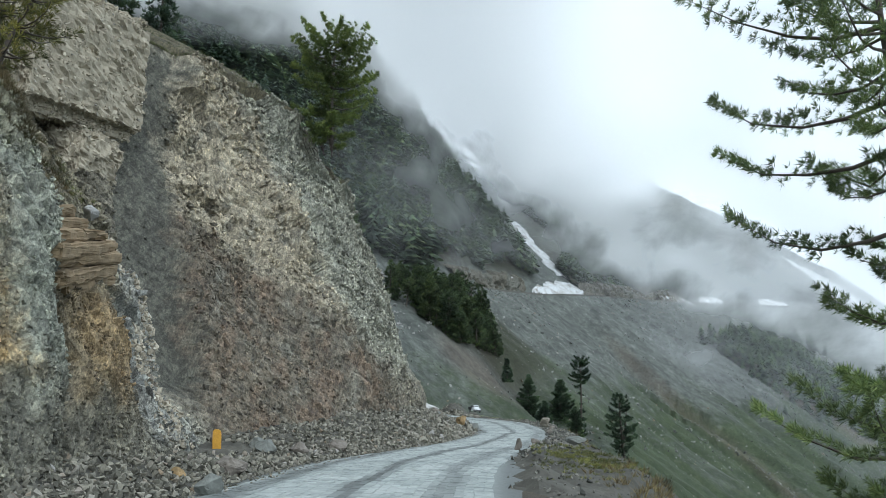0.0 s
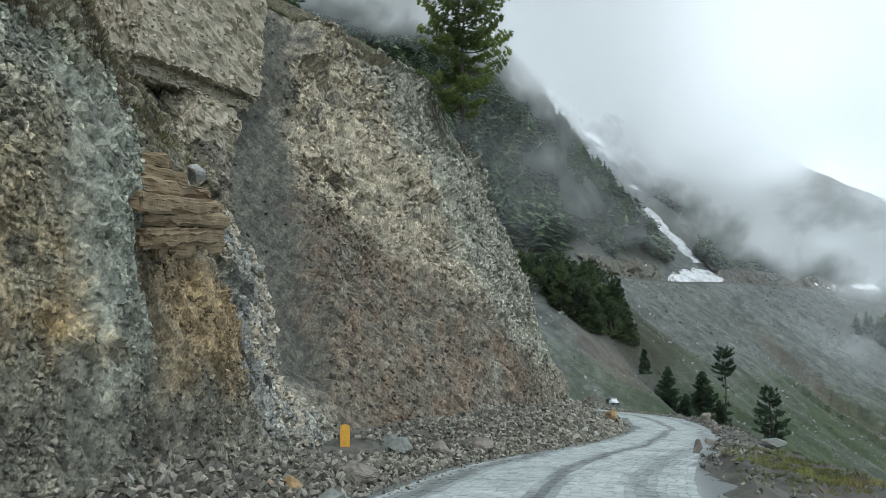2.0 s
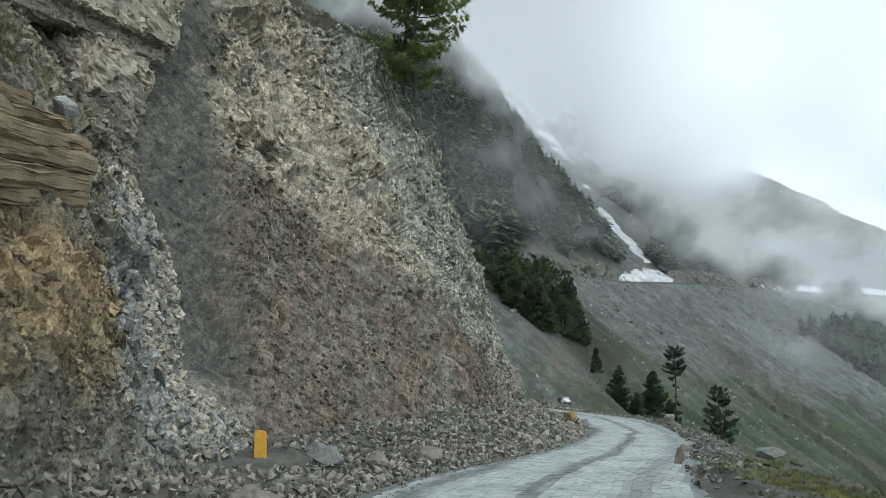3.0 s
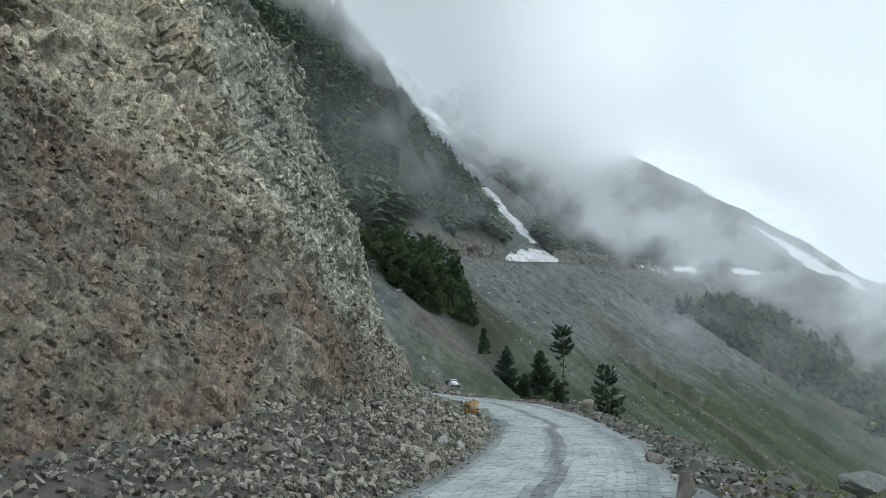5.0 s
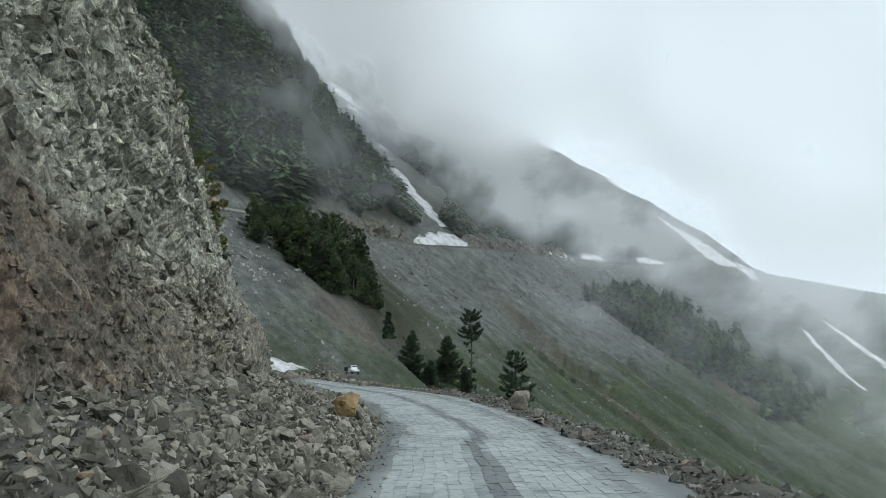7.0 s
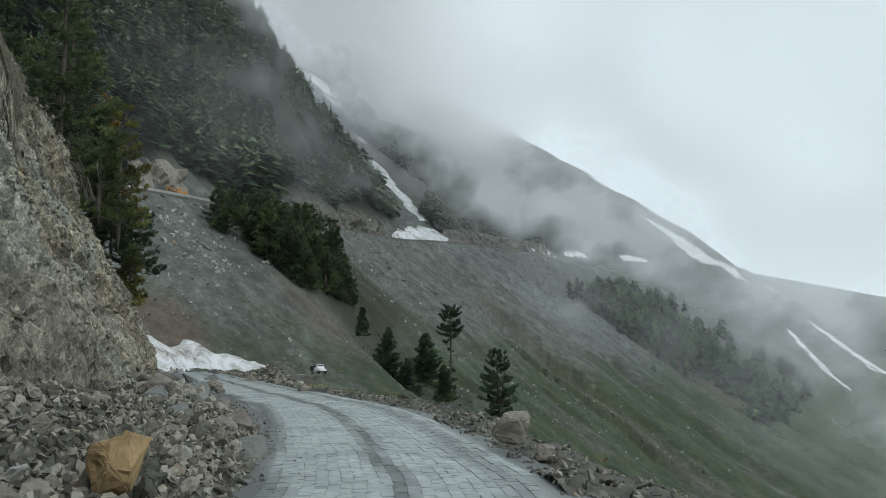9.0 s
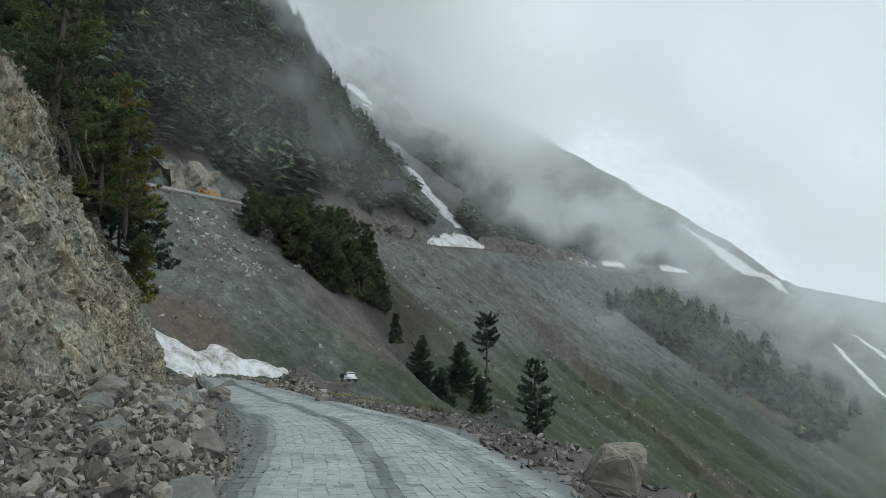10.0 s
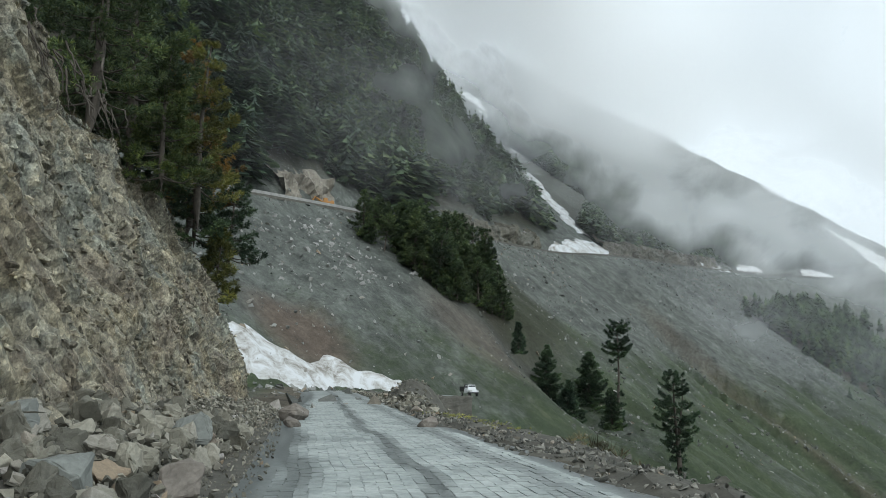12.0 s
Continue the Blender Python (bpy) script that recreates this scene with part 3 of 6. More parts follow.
def cliff(name, label, stations, step, seed, rise, top=45.0):
    """A cut rock face. Stations: foot x, y; heading of the way into the rock (degrees, 90 is +y); way in at heights 4, 8, 14 and 20; height of the rim."""
    c = curve_through(stations, step)
    c = c[(c[:, 1] > 5) | (np.arange(len(c)) % 8 == 0)]
    levels = np.array([0.0, 4, 8, 14, 20])
    heights = np.r_[np.arange(-0.8, 9, step), np.arange(9, 24, step * 1.3)]
    back = np.linspace(0.6, top, 34)
    nv = len(heights) + len(back)
    ways = np.stack([np.cos(np.radians(c[:, 2])), np.sin(np.radians(c[:, 2]))], 1)
    verts = np.zeros((len(c), nv, 3))
    slope_dir = np.zeros((len(c), nv, 3))
    for i, row in enumerate(c):
        inset = np.r_[0, row[3:7]]
        rim = row[7]
        z = np.minimum(heights, rim)
        d = np.interp(z, levels, inset)
        d = np.r_[d, d[-1] + back]
        reach = back * (np.interp(row[1], [44, 56], [1, 0.12]) if seed == 11 else 1.0)
        d[len(heights):] = d[len(heights) - 1] + reach
        z = np.r_[z, rim + rise * reach + 0.25 * np.sqrt(reach)]
        verts[i, :, 0], verts[i, :, 1], verts[i, :, 2] = row[0] + ways[i, 0] * d, row[1] + ways[i, 1] * d, z
        slope_dir[i, :, :2] = ways[i]
    p = verts.reshape(-1, 3)
    face = np.repeat((np.arange(nv) < len(heights))[None], len(c), 0).ravel()
    low = ramp01(p[:, 2], 0.4, 3.0)
    # beds: thin across, long down the dip
    turn = np.array([[0.10, 0.76, 0.64], [0.02, -0.64, 0.77], [0.99, -0.06, -0.08]])
    pr = p @ turn.T
    push = 0.7 * fractal(p, 6.0, seed, 3) * low
    rug = (1 - 0.5 * crumbled(p)) * (0.42 + 0.58 * ramp01(p[:, 1], 20, 25)) if seed == 11 else np.full(len(p), 0.52)
    pr = pr + 0.25 * np.stack([fractal(p, 1.5, seed + 20 + n, 2) for n in range(3)], 1)
    b2, b3, b4 = blocks(pr + 3.3, (0.62, 1.6, 1.0), seed + 2), blocks(pr, (0.3, 0.8, 0.5), seed + 3), blocks(pr + 1.7, (0.15, 0.4, 0.26), seed + 4)
    push += 0.65 * blocks(pr, (1.6, 3.6, 2.6), seed + 1) * low * rug
    push += (0.50 if seed == 11 else 0.3) * b2 * (0.3 + 0.7 * low) * rug + 0.24 * b3 * rug + 0.05 * b4
    if seed == 41:
        push += 0.55 * blocks(pr + 9.1, (0.75, 5.5, 2.2), seed + 6) * low
    # Tone follows the relief: shade of the recessed blocks is put into colour.
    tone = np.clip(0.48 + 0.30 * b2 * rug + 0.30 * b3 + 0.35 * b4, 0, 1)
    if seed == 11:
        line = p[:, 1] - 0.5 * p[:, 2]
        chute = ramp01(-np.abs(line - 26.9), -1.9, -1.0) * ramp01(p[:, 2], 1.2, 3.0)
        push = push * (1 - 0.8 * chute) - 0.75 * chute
    push *= np.where(face, 1.0, 0.35)
    way = -slope_dir.reshape(-1, 3) * 0.85 + np.array([0, 0, 0.4])
    p = p + way * push[:, None]
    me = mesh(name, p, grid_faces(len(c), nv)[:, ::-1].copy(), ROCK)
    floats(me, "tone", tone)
    floats(me, "soil", np.repeat((np.arange(nv) >= len(heights) - 2)[None], len(c), 0).ravel() * 1.0)
    return tagged(new(name, me), label, "cliff", kind="structure"), p.reshape(len(c), nv, 3)


CUT_NEAR = [(-8.0, -28, 180, 1.0, 2.3, 5.0, 9, 21), (-8.3, 6, 180, 1.0, 2.0, 5.6, 10, 21), (-8.5, 13.4, 180, 0.9, 2.2, 5.6, 10.5, 20.5), (-8.6, 15.1, 180, 0.9, 2.3, 6.0, 11, 20.5), (-9.4, 16.1, 180, 0.9, 2.5, 6.8, 11.5, 20.5), (-9.5, 18.6, 180, 1.0, 2.7, 8.6, 13, 20.5),
            (-9.8, 22, 180, 1.8, 3.5, 9.2, 13.5, 20.5), (-10.5, 26, 180, 2.2, 4.1, 9.2, 12.5, 20), (-10.2, 29, 180, 2.9, 5.5, 9.3, 12, 20), (-8.6, 33, 180, 2.7, 5.1, 8.6, 11.2, 20), (-7.5, 37.5, 180, 2.4, 4.9, 8.4, 10.0, 20),
            (-6.8, 41, 180, 2.0, 4.2, 7.3, 8.9, 19.8), (-6.3, 44.5, 176, 2.0, 3.9, 5.8, 7.0, 19.0), (-6.1, 47.5, 168, 2.0, 3.9, 5.9, 7.0, 18.0),
            (-6.0, 51, 155, 2.2, 4.2, 6.2, 7.5, 16.5), (-6.2, 55, 138, 2.3, 4.6, 7.6, 10, 14), (-7.2, 58.5, 125, 2.6, 5.2, 8.5, 12, 11), (-9.5, 62, 112, 2.6, 5.2, 9, 13, 9)]
CUT_FAR = [(-6.6, 58, 200, 2.0, 4.0, 6.0, 8, 11.5), (-6.8, 64, 195, 2.0, 4.0, 6.0, 8, 12), (-8.0, 71, 193, 2.0, 4.0, 6.0, 8, 12), (-10.2, 79, 193, 2.0, 4.0, 5.8, 8, 11.5), (-12.4, 87, 190, 1.9, 3.9, 6.2, 9, 11.2),
           (-14.5, 96, 186, 2.0, 3.9, 6.4, 8.5, 11.4), (-15.9, 102, 195, 1.6, 3.4, 6.0, 8, 10.4), (-17.8, 105.5, 225, 1.6, 3.4, 6, 9, 9.6), (-22, 108, 250, 3.0, 6, 10, 14, 9), (-33, 109, 262, 4, 8, 13, 18, 10)]
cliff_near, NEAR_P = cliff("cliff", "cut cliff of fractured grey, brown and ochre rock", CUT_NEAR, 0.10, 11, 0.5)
cliff_far, FAR_P = cliff("cliff", "grey-brown rock cutting beside the road bend", CUT_FAR, 0.145, 41, 0.3)


# ---- road ----
def road_point(i, across, lift=0.0):
    """A place on the road; i, the sample of its middle line, may be a broken number."""
    j = int(min(max(i, 0), len(LOWER) - 2))
    f = i - j
    mid = LOWER[j] * (1 - f) + LOWER[j + 1] * f
    t = LOWER[j + 1, :2] - LOWER[j, :2]
    t = t / np.linalg.norm(t)
    return np.array([mid[0] + t[1] * across, mid[1] - t[0] * across, mid[2] + 0.05 - 0.007 * across**2 + lift])


def build_road():
    rows, acr = [], []
    for i in range(len(LOWER)):
        w = LOWER[i, 3] / 2 + 0.6
        for u in np.linspace(-1, 1, 17):
            rows.append(road_point(i, u * w, -0.006 - 0.045 * abs(u) ** 6))
            acr.append(u * w)
    me = mesh("road", np.array(rows), grid_faces(len(LOWER), 17)[:, ::-1].copy(), BED, True)
    floats(me, "across", acr)
    floats(me, "edge", np.tile(np.abs(np.linspace(-1, 1, 17)), len(LOWER)))
    return tagged(new("road", me), "narrow mountain road of grey block paving, silted and worn", "road", kind="structure")


road = build_road()


# ---- loose stone ----
def stone_shape(seed, flat=0.7):
    """An angular stone about 1 m long: the hull of a few random points."""
    rng = np.random.default_rng(seed)
    bm = bmesh.new()
    for _ in range(9):
        v = rng.normal(size=3)
        v /= np.linalg.norm(v)
        bm.verts.new(v * rng.uniform(0.38, 0.55) * np.array([1.0, rng.uniform(0.65, 0.95), flat]))
    bmesh.ops.convex_hull(bm, input=bm.verts)
    bmesh.ops.delete(bm, geom=[v for v in bm.verts if not v.link_faces], context="VERTS")
    bmesh.ops.triangulate(bm, faces=bm.faces)
    bm.verts.index_update()
    v = np.array([x.co for x in bm.verts])
    f = np.array([[x.index for x in y.verts] for y in bm.faces])
    bm.free()
    return v, f


def rugged_shape(seed):
    """A larger stone about 1 m long with chipped, uneven faces."""
    rng = np.random.default_rng(seed)
    bm = bmesh.new()
    flat = rng.uniform(0.5, 0.8)
    for _ in range(12):
        v = rng.normal(size=3)
        v /= np.linalg.norm(v)
        bm.verts.new(v * rng.uniform(0.4, 0.52) * np.array([1.0, rng.uniform(0.7, 0.95), flat]))
    bmesh.ops.convex_hull(bm, input=bm.verts)
    bmesh.ops.delete(bm, geom=[v for v in bm.verts if not v.link_faces], context="VERTS")
    bmesh.ops.bevel(bm, geom=bm.edges[:], offset=0.025, segments=1, affect="EDGES")
    bmesh.ops.triangulate(bm, faces=bm.faces)
    bmesh.ops.subdivide_edges(bm, edges=[e for e in bm.edges if e.calc_length() > 0.15], cuts=2, use_grid_fill=True)
    bmesh.ops.triangulate(bm, faces=bm.faces)
    for v in bm.verts:
        v.co += v.co.normalized() * 0.07 * noise.fractal(v.co * 4.5 + Vector((seed, 0, 0)), 0.5, 2.0, 4)
    bm.verts.index_update()
    out = np.array([x.co for x in bm.verts]), np.array([[x.index for x in y.verts] for y in bm.faces])
    bm.free()
    return out


RUGGED = [rugged_shape(700 + n) for n in range(12)]
STONES = [stone_shape(100 + n, 0.45 + 0.05 * (n % 7)) for n in range(16)]


def turns(rng, n):
    """Random turns as matrices."""
    q = rng.normal(size=(n, 4))
    q /= np.linalg.norm(q, axis=1)[:, None]
    w, x, y, z = q.T
    return np.stack([np.stack([1 - 2 * (y * y + z * z), 2 * (x * y - z * w), 2 * (x * z + y * w)], -1),
                     np.stack([2 * (x * y + z * w), 1 - 2 * (x * x + z * z), 2 * (y * z - x * w)], -1),
                     np.stack([2 * (x * z - y * w), 2 * (y * z + x * w), 1 - 2 * (x * x + y * y)], -1)], 1)


def stone_heap(name, places, sizes, seed, material=RUBBLE):
    """Many stones joined into one mesh."""
    rng = np.random.default_rng(seed)
    kind = rng.integers(0, len(STONES), len(places))
    spin = turns(rng, len(places))
    vs, fs, base = [], [], 0
    for k, (v, f) in enumerate(STONES):
        m = np.where(kind == k)[0]
        if not len(m):
            continue
        w = np.einsum("nij,vj->nvi", spin[m], v) * sizes[m, None, None] + places[m, None]
        vs.append(w.reshape(-1, 3))
        fs.append((f[None] + (np.arange(len(m)) * len(v))[:, None, None] + base).reshape(-1, 3))
        base += len(m) * len(v)
    return mesh(name, np.concatenate(vs), np.concatenate(fs), material)


# Rubble fans between the road and the rock: x, y of the outer edge, width, height against the rock.
FAN_NEAR = curve_through([(-6.9, -22, 3, 0.7), (-6.8, 4, 2.6, 0.8), (-6.5, 16, 3.2, 0.7), (-6.6, 24, 4.6, 0.5), (-5.3, 31, 4.2, 0.9), (-3.9, 38, 4.2, 1.5), (-3.3, 46, 4.4, 1.9),
                          (-3.1, 53, 4.6, 2.0), (-3.3, 59, 5.0, 1.8), (-4.2, 65, 4.4, 1.5)], 0.25)
FAN_FAR = curve_through([(-4.3, 61, 4.0, 1.2), (-5.2, 67, 4.4, 1.5), (-6.7, 73, 4.2, 1.4), (-8.6, 80, 3.8, 1.2), (-10.9, 88, 3.4, 1.0), (-13.4, 97, 3.2, 0.8), (-16, 104, 3, 0.6)], 0.25)


def fan_height(u, peak, p, seed):
    return peak * (0.18 * ramp01(u, 0, 0.12) + 0.82 * np.clip(u, 0, 2) ** 1.25) + 0.12 * ramp01(u, 0, 0.2) * fractal(p, 1.4, seed, 3)


def fan(name, curve, seed):
    """A fan of crushed stone that leans against the rock; returns the object and a place finder."""
    ahead = np.gradient(curve[:, :2], axis=0)
    ahead /= np.linalg.norm(ahead, axis=1)[:, None]
    left = np.stack([-ahead[:, 1], ahead[:, 0]], 1)

    def at(i, u):
        i, u = np.asarray(i), np.asarray(u, float)
        xy = curve[i, :2] + left[i] * (u * curve[i, 2])[:, None]
        p = np.concatenate([xy, np.zeros((len(xy), 1))], 1)
        road_z = LOWER[beside(LOWER, xy[:, 0], xy[:, 1])[1], 2]
        p[:, 2] = road_z - 0.05 + fan_height(u, curve[i, 3], p, seed)
        return p

    n, m = len(curve), 34
    ii, uu = np.repeat(np.arange(n), m), np.tile(np.r_[-0.3, np.linspace(-0.08, 1.25, m - 1)], n)
    p = at(ii, uu)
    p[:, 2] += (0.06 * blocks(p, (0.35, 0.35, 0.35), seed + 3) + 0.08 * blocks(p, (0.9, 0.9, 0.9), seed + 4) - 0.05) * ramp01(uu, 0.02, 0.2)
    me = mesh(name, p, grid_faces(n, m).copy(), TALUS)
    ob = tagged(new(name, me), "bank of crushed brown-grey stone against the rock", "rubble", kind="structure")
    return ob, at


fan_near, near_at = fan("rubble_bank", FAN_NEAR, 61)
fan_far, far_at = fan("rubble_bank", FAN_FAR, 71)


def strew(at, n_rows, count, seed, lo, hi, power=2.2, outer=1.3):
    rng = np.random.default_rng(seed)
    i = rng.integers(0, n_rows, count)
    u = rng.uniform(-0.04, 1.0, count) ** 1.0
    u = np.where(rng.uniform(size=count) < 0.3, u * 0.35, u)
    p = at(i, u)
    size = lo + (hi - lo) * rng.uniform(size=count) ** power * outer
    p[:, 2] += size * 0.16
    return p, size


def stone_parts(parent, places, sizes, seed):
    """Stones as parts of a bank, on a few shared meshes."""
    rng = np.random.default_rng(seed)
    shared = [mesh("stone", v, f, RUBBLE) for v, f in RUGGED]
    for p, s in zip(places, sizes):
        ob = part("stone", shared[rng.integers(0, len(shared))], RUBBLE, parent)
        ob.matrix_basis = Matrix.LocRotScale(Vector(p), Euler(rng.uniform(0, 6.28, 3)), Vector((s, s, s)))


p1, z1 = strew(near_at, len(FAN_NEAR), 30000, 5, 0.045, 0.38, 4.6)
rng = np.random.default_rng(17)
i4, i5 = rng.integers(len(FAN_NEAR) // 3, len(FAN_NEAR), 2600), rng.integers(0, len(FAN_FAR), 2000)
p4, p5 = near_at(i4, rng.uniform(-0.22, 0.06, 2600)), far_at(i5, rng.uniform(-0.24, 0.06, 2000))
p4[:, 2], p5[:, 2] = p4[:, 2] + 0.05, p5[:, 2] + 0.05
p1, z1 = np.concatenate([p1, p4]), np.concatenate([z1, 0.025 + 0.13 * rng.uniform(size=2600) ** 3])
p2, z2 = strew(far_at, len(FAN_FAR), 13000, 6, 0.045, 0.58, 4.4)
p3, z3 = strew(near_at, len(FAN_NEAR), 30000, 9, 0.05, 0.19, 2.4)
p1, z1 = np.concatenate([p1[p1[:, 1] > 4], p3[p3[:, 1] > 30]]), np.concatenate([z1[p1[:, 1] > 4], z3[p3[:, 1] > 30]])
p2, z2 = np.concatenate([p2, p5]), np.concatenate([z2, 0.025 + 0.13 * rng.uniform(size=2000) ** 3])
clear = (np.abs(p1[:, 0] + 9.6) > 0.9) | (np.abs(p1[:, 1] - 25.4) > 1.7)
p1, z1 = p1[clear], z1[clear]
near_pick = np.argsort(-z1 * ((p1[:, 1] > 34) & (p1[:, 1] < 60)))[:170]
far_pick = np.argsort(-z2 * (p2[:, 1] < 80))[:130]
for bank, p, z, pick, seed in ((fan_near, p1, z1, near_pick, 7), (fan_far, p2, z2, far_pick, 8)):
    rest = np.setdiff1d(np.arange(len(p)), pick)
    heap = part("loose_stones", stone_heap("loose_stones", p[rest], np.minimum(z[rest], 0.24), seed), RUBBLE, bank)
    tagged(heap, "loose angular stones, grey and brown", kind="stuff")
    stone_parts(bank, p[pick], z[pick], seed + 20)


def flake_shape(seed):
    """A sharp splinter of rock about 1 m long, half as wide, a third as thick."""
    rng = np.random.default_rng(seed)
    bm = bmesh.new()
    for _ in range(9):
        v = rng.uniform(-0.5, 0.5, 3)
        v = v / np.abs(v).max() * 0.5
        bm.verts.new(v * np.array([1.0, rng.uniform(0.6, 0.9), rng.uniform(0.42, 0.72)]))
    bmesh.ops.convex_hull(bm, input=bm.verts)
    bmesh.ops.delete(bm, geom=[v for v in bm.verts if not v.link_faces], context="VERTS")
    bmesh.ops.triangulate(bm, faces=bm.faces)
    bm.verts.index_update()
    out = np.array([x.co for x in bm.verts]), np.array([[x.index for x in y.verts] for y in bm.faces])
    bm.free()
    return out


FLAKES = [flake_shape(300 + n) for n in range(14)]
DIP = np.array([[0.12, 0.66, -0.74], [0.30, 0.70, 0.65], [0.95, -0.27, -0.10]]).T


def face_stones(P, parent, count, seed, ylo, yhi, zhi, lo, hi, power=3.0, wild=0.22):
    """Splinters that stick out of a rock face, most of them lying down the dip."""
    rng = np.random.default_rng(seed)
    flat = P.reshape(-1, 3)
    ok = np.where((flat[:, 1] > ylo) & (flat[:, 1] < yhi) & (flat[:, 2] < zhi) & (flat[:, 2] > 0.3))[0]
    p = flat[rng.choice(ok, count)]
    soft = crumbled(p)
    chute = (np.abs(p[:, 1] - 0.5 * p[:, 2] - 26.9) < 1.5) & (p[:, 2] > 1.5)
    bunch = soft_noise(p / 1.7, seed)
    keep = (~chute | (rng.uniform(size=count) < 0.04)) & (bunch + rng.normal(size=count) * 0.5 > -0.35)
    p, soft, bunch = p[keep], soft[keep], bunch[keep]
    n = len(p)
    size = (lo + (hi - lo) * rng.uniform(size=n) ** power) * (1 - 0.45 * soft) * (1 + 0.3 * bunch)
    q = np.concatenate([np.ones((n, 1)), wild * rng.normal(size=(n, 3))], 1)
    q /= np.linalg.norm(q, axis=1)[:, None]
    w, x, y, z = q.T
    tip = np.stack([np.stack([1 - 2 * (y * y + z * z), 2 * (x * y - z * w), 2 * (x * z + y * w)], -1),
                    np.stack([2 * (x * y + z * w), 1 - 2 * (x * x + z * z), 2 * (y * z - x * w)], -1),
                    np.stack([2 * (x * z - y * w), 2 * (y * z + x * w), 1 - 2 * (x * x + y * y)], -1)], 1)
    a = rng.normal(size=n) * 0.9
    zero, one = np.zeros(n), np.ones(n)
    roll = np.stack([np.stack([one, zero, zero], -1), np.stack([zero, np.cos(a), -np.sin(a)], -1), np.stack([zero, np.sin(a), np.cos(a)], -1)], 1)
    spin = tip @ DIP[None] @ roll
    p = p + np.array([0.20, 0, 0.10]) * size[:, None]
    kind, vs, fs, base = rng.integers(0, len(FLAKES), n), [], [], 0
    for k, (v, f) in enumerate(FLAKES):
        m = np.where(kind == k)[0]
        vs.append((np.einsum("nij,vj->nvi", spin[m], v) * size[m, None, None] + p[m, None]).reshape(-1, 3))
        fs.append((f[None] + (np.arange(len(m)) * len(v))[:, None, None] + base).reshape(-1, 3))
        base += len(m) * len(v)
    ob = part("broken_stones", mesh("broken_stones", np.concatenate(vs), np.concatenate(fs), FLAKE), FLAKE, parent)
    tagged(ob, "broken splinters held in the rock face", kind="stuff")


face_stones(NEAR_P, cliff_near, 30000, 91, 8, 24, 13, 0.03, 0.14, 2.2, 0.5)
face_stones(NEAR_P, cliff_near, 44000, 93, 22, 62, 21, 0.06, 0.40, 2.6, 0.4)
face_stones(FAR_P, cliff_far, 30000, 92, 58, 108, 12, 0.05, 0.25, 2.4, 0.35)


def pale_streak():
    """A run of pale stones down the left side of the chute."""
    rng = np.random.default_rng(95)
    flat = NEAR_P.reshape(-1, 3)
    line = flat[:, 1] - 0.5 * flat[:, 2] + 0.5 * fractal(flat, 2.0, 37, 3)
    ok = np.where((np.abs(line - 24.4) < 1.6) & (flat[:, 2] > 0.3) & (flat[:, 2] < 7.6))[0]
    p = flat[rng.choice(ok, 4200)] + np.array([0.04, 0, 0.02])
    ob = part("pale_stones", stone_heap("pale_stones", p, 0.05 + 0.32 * rng.uniform(size=len(p)) ** 3.5, 96, COBBLE), COBBLE, cliff_near)
    tagged(ob, "run of pale grey stones down the cliff", kind="stuff")


pale_streak()


def boulder(x, y, z, size, seed, material, label, turn=0.0, parent=None):
    """A large broken stone with worn edges, sunk a little into what it lies on."""
    rng = np.random.default_rng(seed)
    bm = bmesh.new()
    for _ in range(15):
        v = rng.normal(size=3)
        v /= np.linalg.norm(v)
        v *= rng.uniform(0.8, 1.0)
        bm.verts.new((v[0] * size[0] / 2, v[1] * size[1] / 2, v[2] * size[2] / 2))
    bmesh.ops.convex_hull(bm, input=bm.verts)
    bmesh.ops.delete(bm, geom=[v for v in bm.verts if not v.link_faces], context="VERTS")
    bmesh.ops.bevel(bm, geom=bm.edges[:], offset=min(size) * 0.025, segments=1, affect="EDGES")
    bmesh.ops.triangulate(bm, faces=bm.faces)
    bmesh.ops.subdivide_edges(bm, edges=bm.edges[:], cuts=3, use_grid_fill=True)
    for v in bm.verts:
        v.co += v.co.normalized() * 0.045 * min(size) * noise.fractal(v.co / min(size) * 3.5 + Vector((seed, 0, 0)), 0.5, 2.0, 5)
    low = min(v.co.z for v in bm.verts)
    me = bpy.data.meshes.new("boulder")
    bm.to_mesh(me)
    bm.free()
    me.materials.append(material)
    ob = new("boulder", me)
    ob.matrix_basis = pose(x, y, z - low - size[2] * 0.12, 0, 0, turn)
    return tagged(ob, label, "boulder", "boulders beside the road")


B, G, W2 = "grey angular boulder at the edge of the paved road", "rusty yellow boulder on the rubble bank", "brown-grey broken boulder in the rockfall heap"
